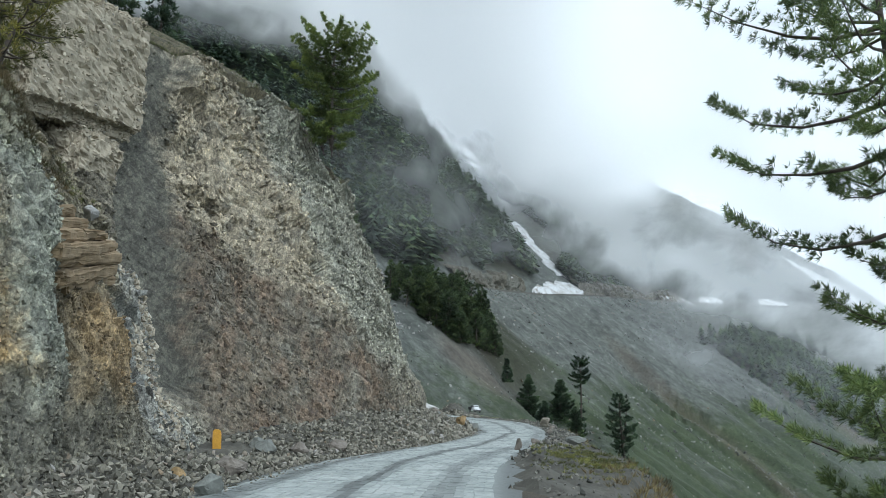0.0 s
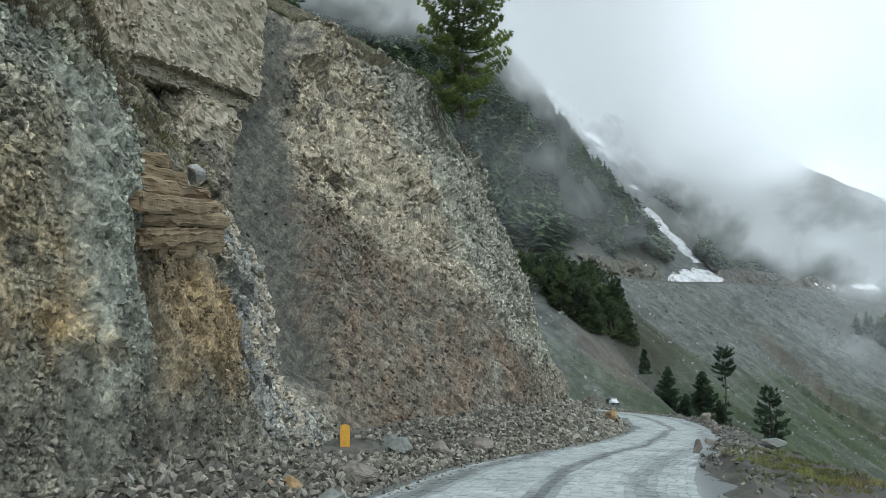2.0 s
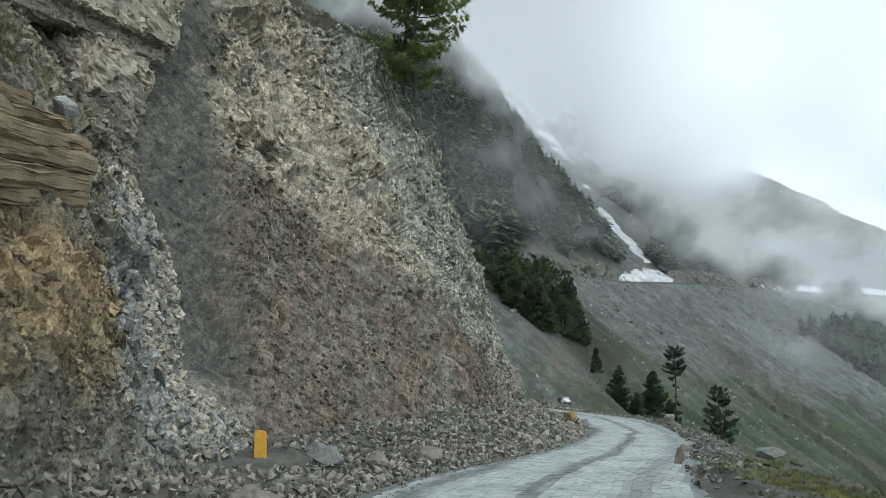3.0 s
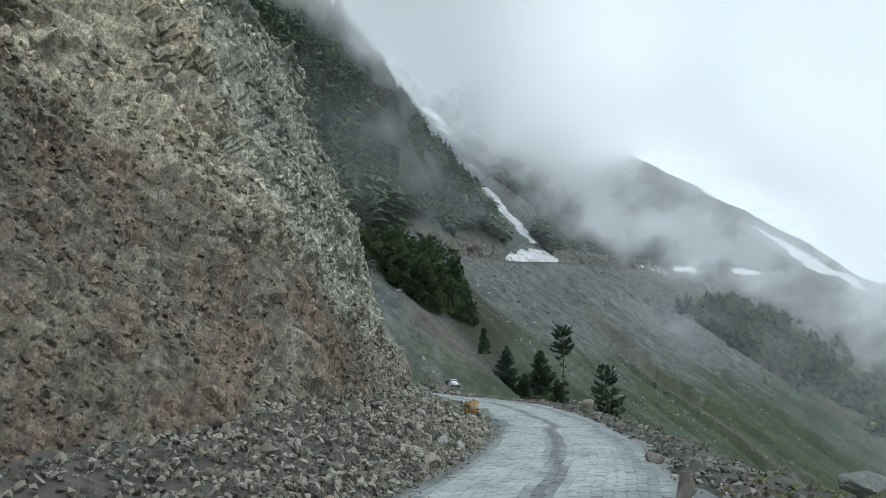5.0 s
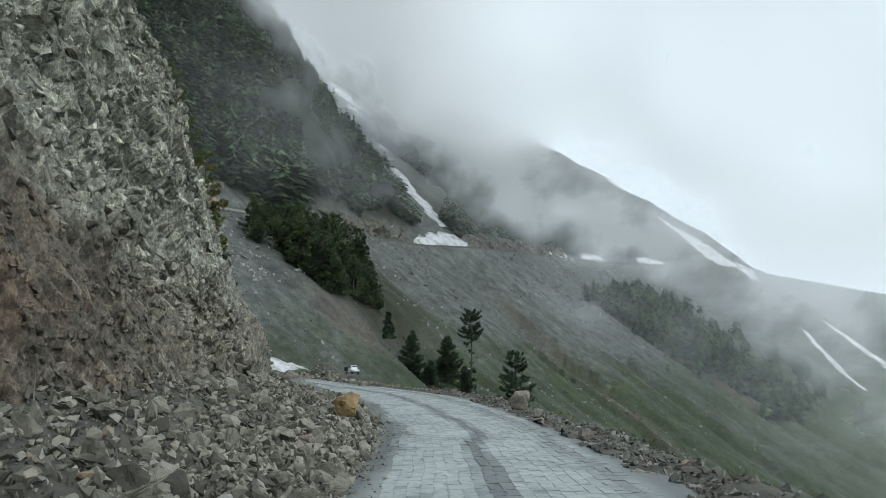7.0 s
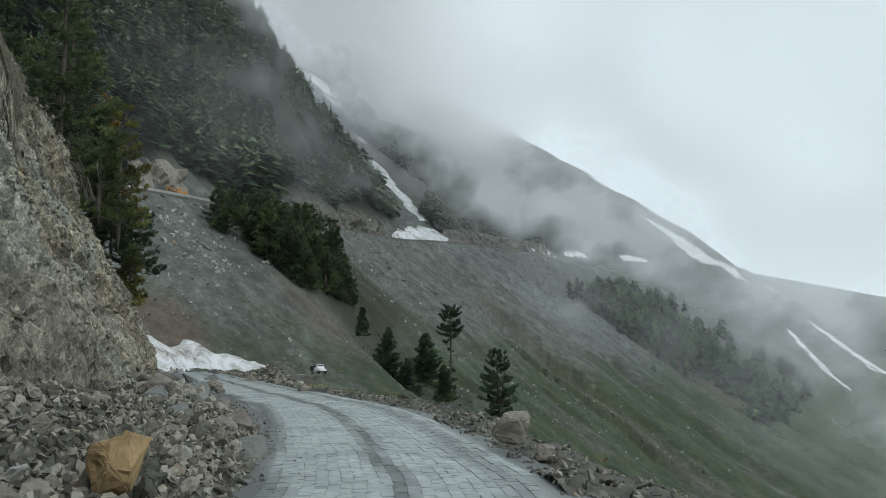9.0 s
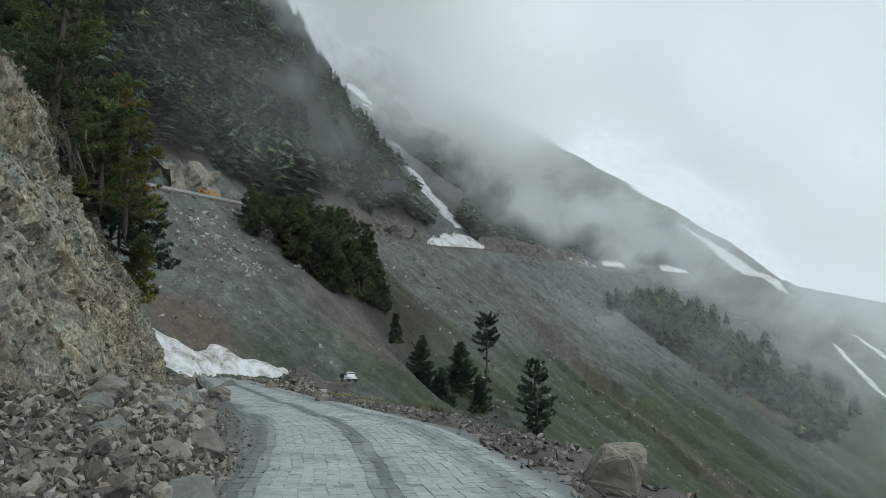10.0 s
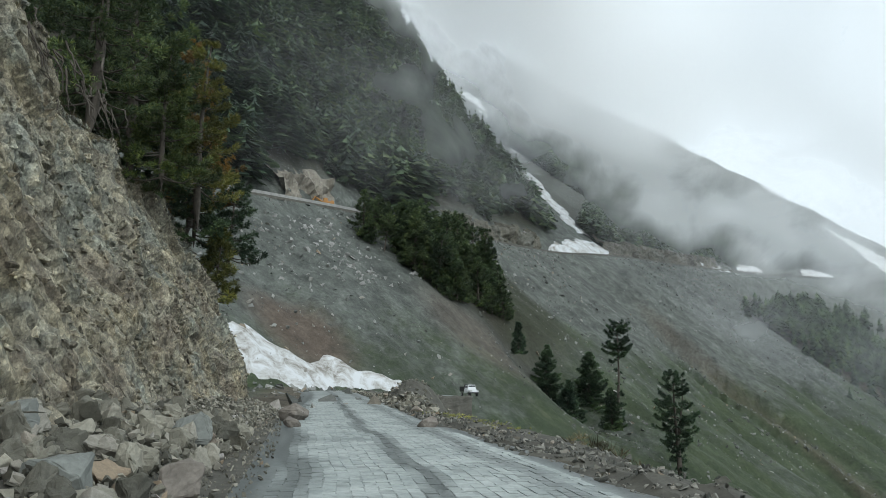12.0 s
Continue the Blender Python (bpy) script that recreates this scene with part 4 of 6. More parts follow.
for args in [(-6.0, 15.6, 0.02, (0.75, 0.6, 0.5), 1, BLUESTONE, "blue-grey wet boulder at the road's edge", 20),
             (-6.9, 19.2, 0.06, (1.0, 0.8, 0.7), 2, BROWNSTONE, B, -10),
             (-7.3, 17.0, 0.05, (0.7, 0.5, 0.45), 3, GOLDSTONE, "reddish brown stone beside a grey boulder", 35),
             (-6.5, 28.9, 0.05, (0.95, 0.8, 0.7), 4, BROWNSTONE, B, 15),
             (-7.3, 26.8, 0.1, (0.8, 0.6, 0.55), 5, BROWNSTONE, B, 60),
             (-8.3, 26.3, 0.15, (1.0, 0.7, 0.6), 6, BLUESTONE, B, 5),
             (-8.9, 27.2, 0.15, (0.6, 0.5, 0.7), 16, BLUESTONE, "upright pale blue-grey stone beside the road marker", 5),
             (-3.75, 52.4, 0.05, (0.95, 0.85, 0.85), 7, GOLDSTONE, G, 25)]:
    boulder(*args)
for args in [(-5.4, 48.0, 0.35, (0.9, 0.8, 0.7), 8, BROWNSTONE, W2, 70),
             (-4.5, 51.5, 0.2, (0.7, 0.6, 0.5), 9, BROWNSTONE, W2, 10),
             (-4.4, 63.6, 0.2, (1.25, 0.85, 0.8), 10, BROWNSTONE, W2, 160),
             (-5.5, 62.4, 0.45, (0.9, 0.8, 0.8), 11, BLUESTONE, W2, 40),
             (-5.0, 66.0, 0.2, (1.0, 0.9, 0.7), 12, BROWNSTONE, W2, 100),
             (-6.3, 68.2, 0.55, (1.1, 0.9, 0.75), 13, BLUESTONE, W2, 20),
             (-6.0, 70.5, 0.3, (0.9, 0.7, 0.7), 14, BROWNSTONE, W2, 75),
             (-5.6, 67.3, 0.25, (0.85, 0.6, 0.5), 15, GOLDSTONE, "orange-brown broken stone in the rockfall heap", 35)]:
    boulder(*args)
for args in [(-8.35, 70.2, 0.95, (1.0, 0.75, 1.2), 17, BLUESTONE, "flat blue-grey slab leaning on the rubble bank", 30),
             (-7.5, 74.5, 0.6, (1.3, 0.9, 0.9), 18, BLUESTONE, W2, 110),
             (-9.7, 88.2, 0.45, (1.35, 0.9, 0.9), 19, BROWNSTONE, B, 0),
             (-8.6, 84.4, 0.5, (0.8, 0.6, 0.5), 20, BROWNSTONE, B, 45),
             (1.7, 59.2, 0.34, (1.15, 0.85, 1.0), 21, SANDY, "sharp grey-brown boulder on the outer verge", 130),
             (2.1, 58.2, 0.05, (0.65, 0.55, 0.45), 22, BROWNSTONE, "small brown boulder on the outer verge", 10),
             (0.65, 38.0, 0.0, (0.6, 0.5, 0.42), 23, BROWNSTONE, "brown stone on the outer verge", 20),
             (1.7, 49.7, 0.1, (0.8, 0.5, 0.4), 24, BROWNSTONE, "flat brown stone on the outer verge", 80)]:
    boulder(*args)
for args in [(-0.16, 31.9, 0.05, (0.42, 0.4, 0.6), 25, BROWNSTONE, "upright dark stone at the outer edge of the road", 0),
             (-4.6, 85.4, 0.5, (0.8, 0.7, 0.55), 26, BROWNSTONE, "dark stone at the outer edge of the road", 15),
             (-7.0, 66.4, 1.0, (1.1, 0.9, 0.9), 27, BROWNSTONE, W2, 60),
             (-6.6, 64.6, 0.9, (0.9, 0.8, 0.6), 28, BLUESTONE, W2, 10),
             (2.0, 30.6, 0.3, (0.9, 0.6, 0.4), 29, BLUESTONE, "flat grey stone on the grassy outer verge", 15),
             (-4.4, 61.6, 0.3, (0.95, 0.8, 0.8), 30, BROWNSTONE, W2, 85),
             (-3.3, 58.9, 0.1, (0.75, 0.6, 0.6), 31, BLUESTONE, W2, 30),
             (-4.6, 58.1, 0.3, (0.95, 0.75, 0.7), 32, BROWNSTONE, W2, 10)]:
    boulder(*args)


# ---- outer verge ----
def verge():
    """A low bank of stones and turf along the drop."""
    rows, n = [], 22
    for i in range(0, len(LOWER)):
        w, y = LOWER[i, 3] / 2, LOWER[i, 1]
        wide = 1.7 + 2.2 * math.exp(-(((y - 27) / 7) ** 2)) + 2.4 * math.exp(-(((y - 86) / 9) ** 2))
        high = 0.14 + 0.30 * math.exp(-(((y - 27) / 7) ** 2))
        for u in np.linspace(0, 1, n):
            p = road_point(i, w + 0.1 + u * (wide + 3.5))
            out = u * (wide + 3.5)
            p[2] += -0.08 + high * ramp01(out, 0, 0.8) - 0.75 * max(0.0, out - wide) - 0.06 * out
            rows.append(p)
    p = np.array(rows)
    p[:, 2] += 0.16 * fractal(p, 1.3, 15, 4) + 0.12 * blocks(p, (0.5, 0.5, 0.5), 16)
    me = mesh("verge", p, grid_faces(len(LOWER), n)[:, ::-1].copy(), TALUS)
    return tagged(new("verge", me), "low outer verge of stones and turf above the drop", "verge", kind="structure"), p.reshape(len(LOWER), n, 3)


verge_ob, VERGE_P = verge()
rng = np.random.default_rng(33)
vi = rng.integers(np.argmax(LOWER[:, 1] > 4), np.argmax(LOWER[:, 1] > 135), 8500)
vj = np.minimum(rng.integers(0, 17, 8500), rng.integers(0, 17, 8500))
vp = VERGE_P[vi, vj] + rng.uniform(-0.12, 0.12, (8500, 3)) * (1, 1, 0.3)
vs = 0.04 + 0.19 * rng.uniform(size=8500) ** 3.8
wi = rng.integers(np.argmax(LOWER[:, 1] > 26), np.argmax(LOWER[:, 1] > 120), 12000)
wp = VERGE_P[wi, np.clip(np.abs(rng.normal(0, 3.6, 12000)) + rng.uniform(0, 2, 12000), 0, 20).astype(int)] + rng.uniform(-0.13, 0.13, (12000, 3)) * (1, 1, 0.2)
vp, vs = np.concatenate([vp, wp]), np.concatenate([vs, 0.05 + 0.24 * rng.uniform(size=12000) ** 3.6])
tagged(part("loose_stones", stone_heap("loose_stones", vp, vs, 34, DARKSTONE), DARKSTONE, verge_ob), "loose grey stones along the drop", kind="stuff")


# ---- plants ----
def tube(points, radii, sides=6):
    """A tapered branch through points."""
    p = np.asarray(points, float)
    d = np.gradient(p, axis=0)
    d /= np.linalg.norm(d, axis=1)[:, None] + 1e-9
    ref = np.where(np.abs(d[:, 2:3]) > 0.9, [[1.0, 0, 0]], [[0, 0, 1.0]])
    a = np.cross(d, ref)
    a /= np.linalg.norm(a, axis=1)[:, None]
    b = np.cross(d, a)
    ang = np.linspace(0, 2 * np.pi, sides, endpoint=False)
    ring = p[:, None] + (np.cos(ang)[None, :, None] * a[:, None] + np.sin(ang)[None, :, None] * b[:, None]) * np.asarray(radii)[:, None, None]
    n = len(p)
    i, j = np.meshgrid(np.arange(n - 1), np.arange(sides), indexing="ij")
    k = (j + 1) % sides
    f = np.stack([i * sides + j, i * sides + k, (i + 1) * sides + k, (i + 1) * sides + j], -1).reshape(-1, 4)
    return ring.reshape(-1, 3), f


def joined(pieces):
    vs, fs, base = [], [], 0
    for v, f in pieces:
        vs.append(v)
        fs.append(f + base)
        base += len(v)
    return np.concatenate(vs), np.concatenate(fs)


def tufts(rng, at, way, reach, blades, width):
    """Bundles of needles: for each place, thin triangles that fan out round the way it points."""
    n = len(at)
    d = rng.normal(size=(n, blades, 3))
    d /= np.linalg.norm(d, axis=2)[:, :, None]
    d = d * 0.85 + np.asarray(way)[:, None] * 0.75 + np.array([0, 0, 0.28])
    d /= np.linalg.norm(d, axis=2)[:, :, None]
    long = np.asarray(reach)[:, None, None] * rng.uniform(0.6, 1.1, (n, blades, 1))
    side = np.cross(d, rng.normal(size=(n, blades, 3)))
    side /= np.linalg.norm(side, axis=2)[:, :, None] + 1e-9
    root = np.asarray(at)[:, None] + d * long * 0.12
    tip = np.asarray(at)[:, None] + d * long
    w = side * long * width
    v = np.stack([root - w, tip, root * 0.7 + tip * 0.3 + w], 2).reshape(-1, 3)
    f = np.arange(n * blades * 3).reshape(-1, 3)
    return v, f


def pine(name, label, place, height, whorls, seed, needles, radius=0.16, reach=0.4, blades=16, width=0.10, lean=(0, 0), per=4.5, fork=0, group="", single=False):
    """A pine: trunk, limbs and needle bundles. Whorls: height as a share, length of limb in metres, number of limbs, rise of the limb."""
    rng = np.random.default_rng(seed)
    root = new(name)
    root.matrix_basis = pose(*place)
    t = np.linspace(-0.05, 1, 12)
    bend = np.stack([np.sin(t * 3 + seed) * 0.02 * height + lean[0] * t**1.3 * height, np.cos(t * 2.3 + seed) * 0.015 * height + lean[1] * t**1.3 * height, t * height], 1)
    trunks = [tube(bend, radius * (1.08 - t) + 0.015, 8)]
    for n in range(fork):
        b2 = bend + np.stack([(0.09 + 0.05 * n) * height * ramp01(t, 0.25, 0.9) * (-1) ** n, 0.03 * height * t, 0 * t], 1)
        trunks.append(tube(b2[3:], radius * 0.7 * (1.08 - t[3:]) + 0.015, 7))
    limbs, at, way, size = [], [], [], []
    for h, length, number, rise in whorls:
        first = rng.uniform(0, 6.28)
        for k in range(number):
            a = first + 6.28 * k / number + rng.normal() * 0.35
            hh = min(0.99, h + rng.normal() * 0.025)
            base = np.array([np.interp(hh, t, bend[:, n]) for n in range(3)])
            out = np.array([math.cos(a), math.sin(a), 0])
            ln = length * rng.uniform(0.55, 1.18)
            s = np.linspace(0, 1, 5)[:, None]
            bow = base + out * s * ln + np.array([0, 0, 1]) * (rise * s + 0.18 * s**3 - 0.10 * np.sin(s * 3.1)) * ln + rng.normal(size=(5, 3)) * 0.025 * ln * s
            limbs.append(tube(bow, (0.012 + 0.013 * ln) * (1.05 - s[:, 0]), 4))
            for c in range(max(3, int(ln * per))):
                u = 0.28 + 0.74 * rng.uniform() ** 0.8
                q = np.array([np.interp(u, s[:, 0], bow[:, n]) for n in range(3)])
                spread = 0.33 * ln * (1.1 - 0.75 * u)
                side = np.array([-out[1], out[0], 0]) * rng.uniform(-1, 1) * spread
                q = q + side + np.array([0, 0, rng.uniform(-0.04, 0.14) * min(1.0, ln)])
                at.append(q)
                w = out * 0.8 + side / (np.linalg.norm(side) + 0.3) * 0.6 + np.array([0, 0, 0.25])
                way.append(w / np.linalg.norm(w))
                size.append(reach * rng.uniform(0.7, 1.2))
    if single:
        for v, f in limbs:
            part("branch", mesh("branch", v, f, BARK, True), BARK, root)
        limbs = []
    part("trunk", mesh("trunk", *joined(trunks + limbs), BARK, True), BARK, root)
    part("crown", mesh("crown", *tufts(rng, np.array(at), np.array(way), np.array(size), blades, width), needles), needles, root)
    return tagged(root, label, "tree", group)


def ground_z(x, y):
    return float(land([x], [y])[0][0])


def cone_whorls(n, lo, wide, top=0.12, number=6, rise=-0.05):
    """Whorls of a spire-shaped conifer."""
    return [(lo + (1 - lo) * (i / (n - 1)) * 0.985, top + (wide - top) * (1 - i / (n - 1)) ** 0.85, number, rise + 0.35 * (i / (n - 1))) for i in range(n)]


RIM = "green pine with layered boughs at the cliff's rim"
pine("pine_tree", RIM, (-11.0, 45.4, 16.2), 8.3, [(0.14, 1.3, 6, -0.12), (0.20, 1.7, 6, -0.08), (0.27, 1.7, 6, -0.04), (0.33, 1.3, 5, 0.0), (0.40, 2.6, 5, 0.02), (0.45, 1.5, 4, 0.02), (0.54, 2.3, 6, 0.04), (0.60, 2.6, 7, 0.08), (0.66, 2.5, 7, 0.14),
     (0.72, 2.5, 7, 0.22), (0.78, 2.2, 7, 0.34), (0.84, 1.9, 6, 0.5), (0.90, 1.5, 6, 0.75), (0.96, 0.9, 5, 1.2)], 3, NEEDLE_BRIGHT, 0.15, 0.25, 26, 0.07, (0.02, 0), 26.0, 0, "", True)
# The pine on the slope below, beside the road's outer edge.
NEAR_PINE = (7.9, 16.4, ground_z(7.9, 16.4) - 0.3)
pine("pine_tree", "large dark pine beside the road with long boughs", NEAR_PINE, 19.0,
     [((z - NEAR_PINE[2]) / 19.0, length, number, rise) for z, length, number, rise in
      [(-2.4, 2.6, 6, 0.05), (-1.2, 3.0, 7, 0.05), (-0.4, 3.1, 7, 0.03), (0.5, 3.0, 7, 0.04), (1.4, 2.8, 7, 0.06), (2.3, 2.4, 6, 0.08), (3.2, 1.8, 5, 0.08), (4.6, 1.7, 5, 0.06), (6.1, 2.9, 6, -0.05), (6.7, 3.4, 6, 0.0), (7.5, 3.7, 6, 0.06), (8.4, 3.8, 6, 0.08),
       (9.3, 3.3, 5, 0.12), (10.6, 2.5, 6, 0.25), (11.4, 1.8, 5, 0.4), (12.0, 1.2, 4, 0.6)]], 8, NEEDLE_NEAR, 0.20, 0.21, 26, 0.05, (0, 0), 26.0, 0, "", True)

# Trees above the second cutting.
ABOVE = "pines above the rock cutting"
for x, y, z, h, wide, seed, nd, label in [(-21.0, 96.5, 11.3, 15.5, 3.4, 21, NEEDLE_MID, "tall dark pine above the rock cutting"), (-18.6, 99.6, 9.8, 10.5, 2.6, 22, NEEDLE_GOLD, "yellow-green pine above the rock cutting"),
                                          (-18.7, 104.6, 8.6, 5.2, 1.9, 23, NEEDLE_FAR, "small dark fir at the end of the rock cutting"), (-24.5, 101, 11.0, 16.5, 3.4, 24, NEEDLE_MID, "tall dark pine above the rock cutting"),
                                          (-19.8, 90.5, 11.5, 13.5, 3.2, 25, NEEDLE_MID, "tall dark pine above the rock cutting"), (-21.5, 104.5, 10.0, 12.5, 2.8, 26, NEEDLE_RUST, "bronze-tinged pine above the rock cutting"),
                                          (-26, 94, 12.5, 17, 3.5, 27, NEEDLE_MID, "tall dark pine above the rock cutting"), (-18.4, 94.8, 10.8, 7, 2.2, 28, NEEDLE, "young green pine above the rock cutting"),
                                          (-21.5, 86, 12.3, 12, 3.0, 29, NEEDLE_MID, "tall dark pine above the rock cutting"), (-28, 103, 11.5, 15, 3.2, 30, NEEDLE_MID, "tall dark pine above the rock cutting"),
                                          (-19.9, 102.2, 9.4, 5.6, 2.2, 34, NEEDLE_FAR, "small dark fir at the end of the rock cutting"), (-20.0, 98.3, 10.6, 5.4, 2.1, 35, NEEDLE_FAR, "small dark fir at the end of the rock cutting")]:
    lo = 0.12 if h < 8 else 0.2
    pine("pine_tree", label, (x, y, z - 0.3), h, cone_whorls(max(8, int(h * 0.85)), lo, wide * 1.1, 0.4, 7, -0.08), seed, nd, 0.02 * h, 0.31, 20, 0.085, (0.01, 0), 14.0, 0, ABOVE)
for x, y, z, h, wide, seed in [(-20.5, 41.5, 20.6, 5.5, 1.5, 31), (-22.8, 39.0, 22.0, 7.5, 2.2, 32), (-21.5, 36.0, 22.5, 6.5, 2.2, 33)]:
    pine("pine_tree", "dark fir on the slope above the cliff", (x, y, z - 0.4), h, cone_whorls(11, 0.12, wide, 0.3, 7), seed, NEEDLE_FAR, 0.1, 0.4, 16, 0.12, (0, 0), 6.0, 0, "firs above the cliff")

# Trees across the gully.
pine("fir_tree", "dark spire-shaped fir on the turf slope", (2.5, 237, -4.6), 15.2, cone_whorls(19, 0.03, 5.4, 0.3, 10, -0.25), 41, NEEDLE_FAR, 0.25, 0.6, 22, 0.075, (0, 0), 8.0, 0, "firs on the turf slope")
pine("fir_tree", "dark spire-shaped fir on the turf slope", (6.6, 232.5, -6.0), 9.0, cone_whorls(13, 0.03, 4.2, 0.3, 10, -0.2), 42, NEEDLE_FAR, 0.2, 0.6, 22, 0.075, (0, 0), 8.0, 0, "firs on the turf slope")
pine("fir_tree", "dark spire-shaped fir on the turf slope", (11.7, 245, -4.3), 13.8, cone_whorls(18, 0.03, 5.8, 0.3, 10, -0.25), 43, NEEDLE_FAR, 0.25, 0.6, 22, 0.075, (0, 0), 8.0, 0, "firs on the turf slope")
pine("pine_tree", "lone tall pine, bare trunk and round crown", (16.4, 230.4, -6.2), 20.8, [(0.12, 1.6, 6, 0.0), (0.20, 1.4, 5, 0.0), (0.30, 0.9, 4, 0.0), (0.42, 0.7, 3, 0.0), (0.55, 0.8, 3, 0.0), (0.66, 1.6, 4, -0.1), (0.72, 2.6, 6, -0.05), (0.77, 3.1, 8, 0.0), (0.82, 3.2, 8, 0.08), (0.88, 2.8, 9, 0.2), (0.93, 2.1, 9, 0.4), (0.98, 1.2, 7, 0.8)], 44, NEEDLE_FAR, 0.36, 0.55, 22, 0.075, (0.01, 0), 10)
pine("fir_tree", "bushy dark fir beneath the lone pine", (15.0, 228.5, -6.8), 8.2, cone_whorls(12, 0.03, 2.9, 0.3, 9, -0.15), 45, NEEDLE_FAR, 0.15, 0.55, 22, 0.075, (0, 0), 9.0, 0, "firs on the turf slope")
pine("pine_tree", "dark pine with forked trunk on the turf slope", (26.6, 221.2, -16.2), 20.5, [(0.06, 1.2, 4, 0.1), (0.14, 1.3, 4, 0.0), (0.22, 1.7, 5, 0.0), (0.30, 2.2, 6, -0.05), (0.37, 2.8, 7, -0.05), (0.44, 3.4, 8, -0.08), (0.51, 3.9, 9, -0.08), (0.58, 4.2, 9, -0.05), (0.65, 3.9, 9, 0.0), (0.72, 3.5, 9, 0.08), (0.79, 3.1, 9, 0.15), (0.86, 2.5, 9, 0.3), (0.92, 1.8, 8, 0.5), (0.98, 1.0, 7, 0.9)], 46, NEEDLE_FAR, 0.50, 0.6, 22, 0.075, (0, 0), 8.5, 1)
pine("fir_tree", "small dark fir on the scree slope", (-3.5, 226, 8.0), 6.5, cone_whorls(9, 0.05, 1.8, 0.3, 8), 47, NEEDLE_FAR, 0.12, 0.65, 24, 0.075, (0, 0), 5.0, 0, "firs on the scree slope")
far_flat = FAR_P.reshape(-1, 3)
far_flat = far_flat[(far_flat[:, 1] > 100) & (far_flat[:, 1] < 107) & (np.abs(far_flat[:, 2] - 6.5) < 0.3)]
NOSE = tuple(far_flat[np.argmax((far_flat[:, 0] + 1.4) / (far_flat[:, 1] - 60))] - (0.15, 0, 0.25))
pine("fir_tree", "small olive fir at the far end of the rock cutting", NOSE, 4.2, cone_whorls(9, 0.05, 1.3, 0.25, 7), 48, NEEDLE_GOLD, 0.07, 0.4, 22, 0.075, (0, 0), 8.0)


# ---- the clump and the woods across the gully ----
def spire(seed, layers=10, spokes=7):
    """A far conifer of unit height: trunk and ragged drooping boughs. Returns vertices and triangles."""
    rng = np.random.default_rng(seed)
    v, f = [], []
    lo = rng.uniform(0.08, 0.3)
    wide = rng.uniform(0.20, 0.31)
    round_top = rng.uniform(0.45, 0.95)
    for a in (0, 2.1, 4.2):
        b = len(v)
        v += [(0.012 * math.cos(a), 0.012 * math.sin(a), -0.05), (0.012 * math.cos(a + 2.1), 0.012 * math.sin(a + 2.1), -0.05), (0, 0, 0.8)]
        f.append((b, b + 1, b + 2))
    for i in range(layers):
        s = i / (layers - 1)
        h = lo + (1 - lo) * s * 0.95
        r = wide * (1 - s) ** round_top + 0.025
        for k in range(spokes):
            a = rng.uniform(0, 6.28)
            rr = r * rng.uniform(0.55, 1.2)
            w = rng.uniform(0.28, 0.55) * (7 / spokes) ** 0.8
            dz = -rr * rng.uniform(0.05, 0.65)
            top = h + rng.uniform(0.02, 0.08)
            b = len(v)
            v += [(0, 0, top), (rr * math.cos(a - w), rr * math.sin(a - w), h + dz), (1.15 * rr * math.cos(a), 1.15 * rr * math.sin(a), h + dz * 1.2 + rng.uniform(-0.01, 0.02)), (rr * math.cos(a + w), rr * math.sin(a + w), h + dz)]
            f += [(b, b + 1, b + 2), (b, b + 2, b + 3)]
    return np.array(v), np.array(f)


SPIRES = [spire(500 + n) for n in range(10)]
ROUGH_SPIRES = [spire(540 + n, 6, 5) for n in range(8)]
FINE_SPIRES = [spire(520 + n, 15, 10) for n in range(8)]


def wood_stuff(name, label, xy, heights, seed, shapes=SPIRES):
    """A wood of many far conifers as one mesh."""
    rng = np.random.default_rng(seed)
    z = land(xy[:, 0], xy[:, 1])[0]
    kind, vs, fs, base = rng.integers(0, len(shapes), len(xy)), [], [], 0
    for k, (v, f) in enumerate(shapes):
        m = np.where(kind == k)[0]
        a = rng.uniform(0, 6.28, len(m))
        c, s = np.cos(a)[:, None], np.sin(a)[:, None]
        w = np.stack([c * v[None, :, 0] - s * v[None, :, 1], s * v[None, :, 0] + c * v[None, :, 1], np.repeat(v[None, :, 2], len(m), 0)], -1)
        w = w * heights[m, None, None] * np.stack([rng.uniform(0.85, 1.3, len(m))] * 2 + [np.ones(len(m))], -1)[:, None]
        w += np.stack([xy[m, 0], xy[m, 1], z[m] - 0.3], -1)[:, None]
        vs.append(w.reshape(-1, 3))
        fs.append((f[None] + (np.arange(len(m)) * len(v))[:, None, None] + base).reshape(-1, 3))
        base += len(m) * len(v)
    return tagged(new(name, mesh(name, np.concatenate(vs), np.concatenate(fs), NEEDLE_FAR)), label, "forest", kind="stuff")


def on_slope(s, d):
    """x, y at a length along the old road and a way to its right."""
    along = np.r_[0, np.cumsum(np.hypot(*np.diff(UPPER[:, :2], axis=0).T))]
    t = np.gradient(UPPER[:, :2], axis=0)
    t /= np.linalg.norm(t, axis=1)[:, None]
    px, py, tx, ty = (np.interp(s, along, c) for c in (UPPER[:, 0], UPPER[:, 1], t[:, 0], t[:, 1]))
    return np.stack([px + ty * d, py - tx * d], -1)


rng = np.random.default_rng(77)
n = 4600
s, d = rng.uniform(128, 316, n), -rng.uniform(5, 125, n)
keep = (d < -5 - 2.5 * (1 + np.sin(s / 9)) - 4.0 * ramp01(s, 232, 245)) & ~((s > 160) & (s < 183) & (d > -13))
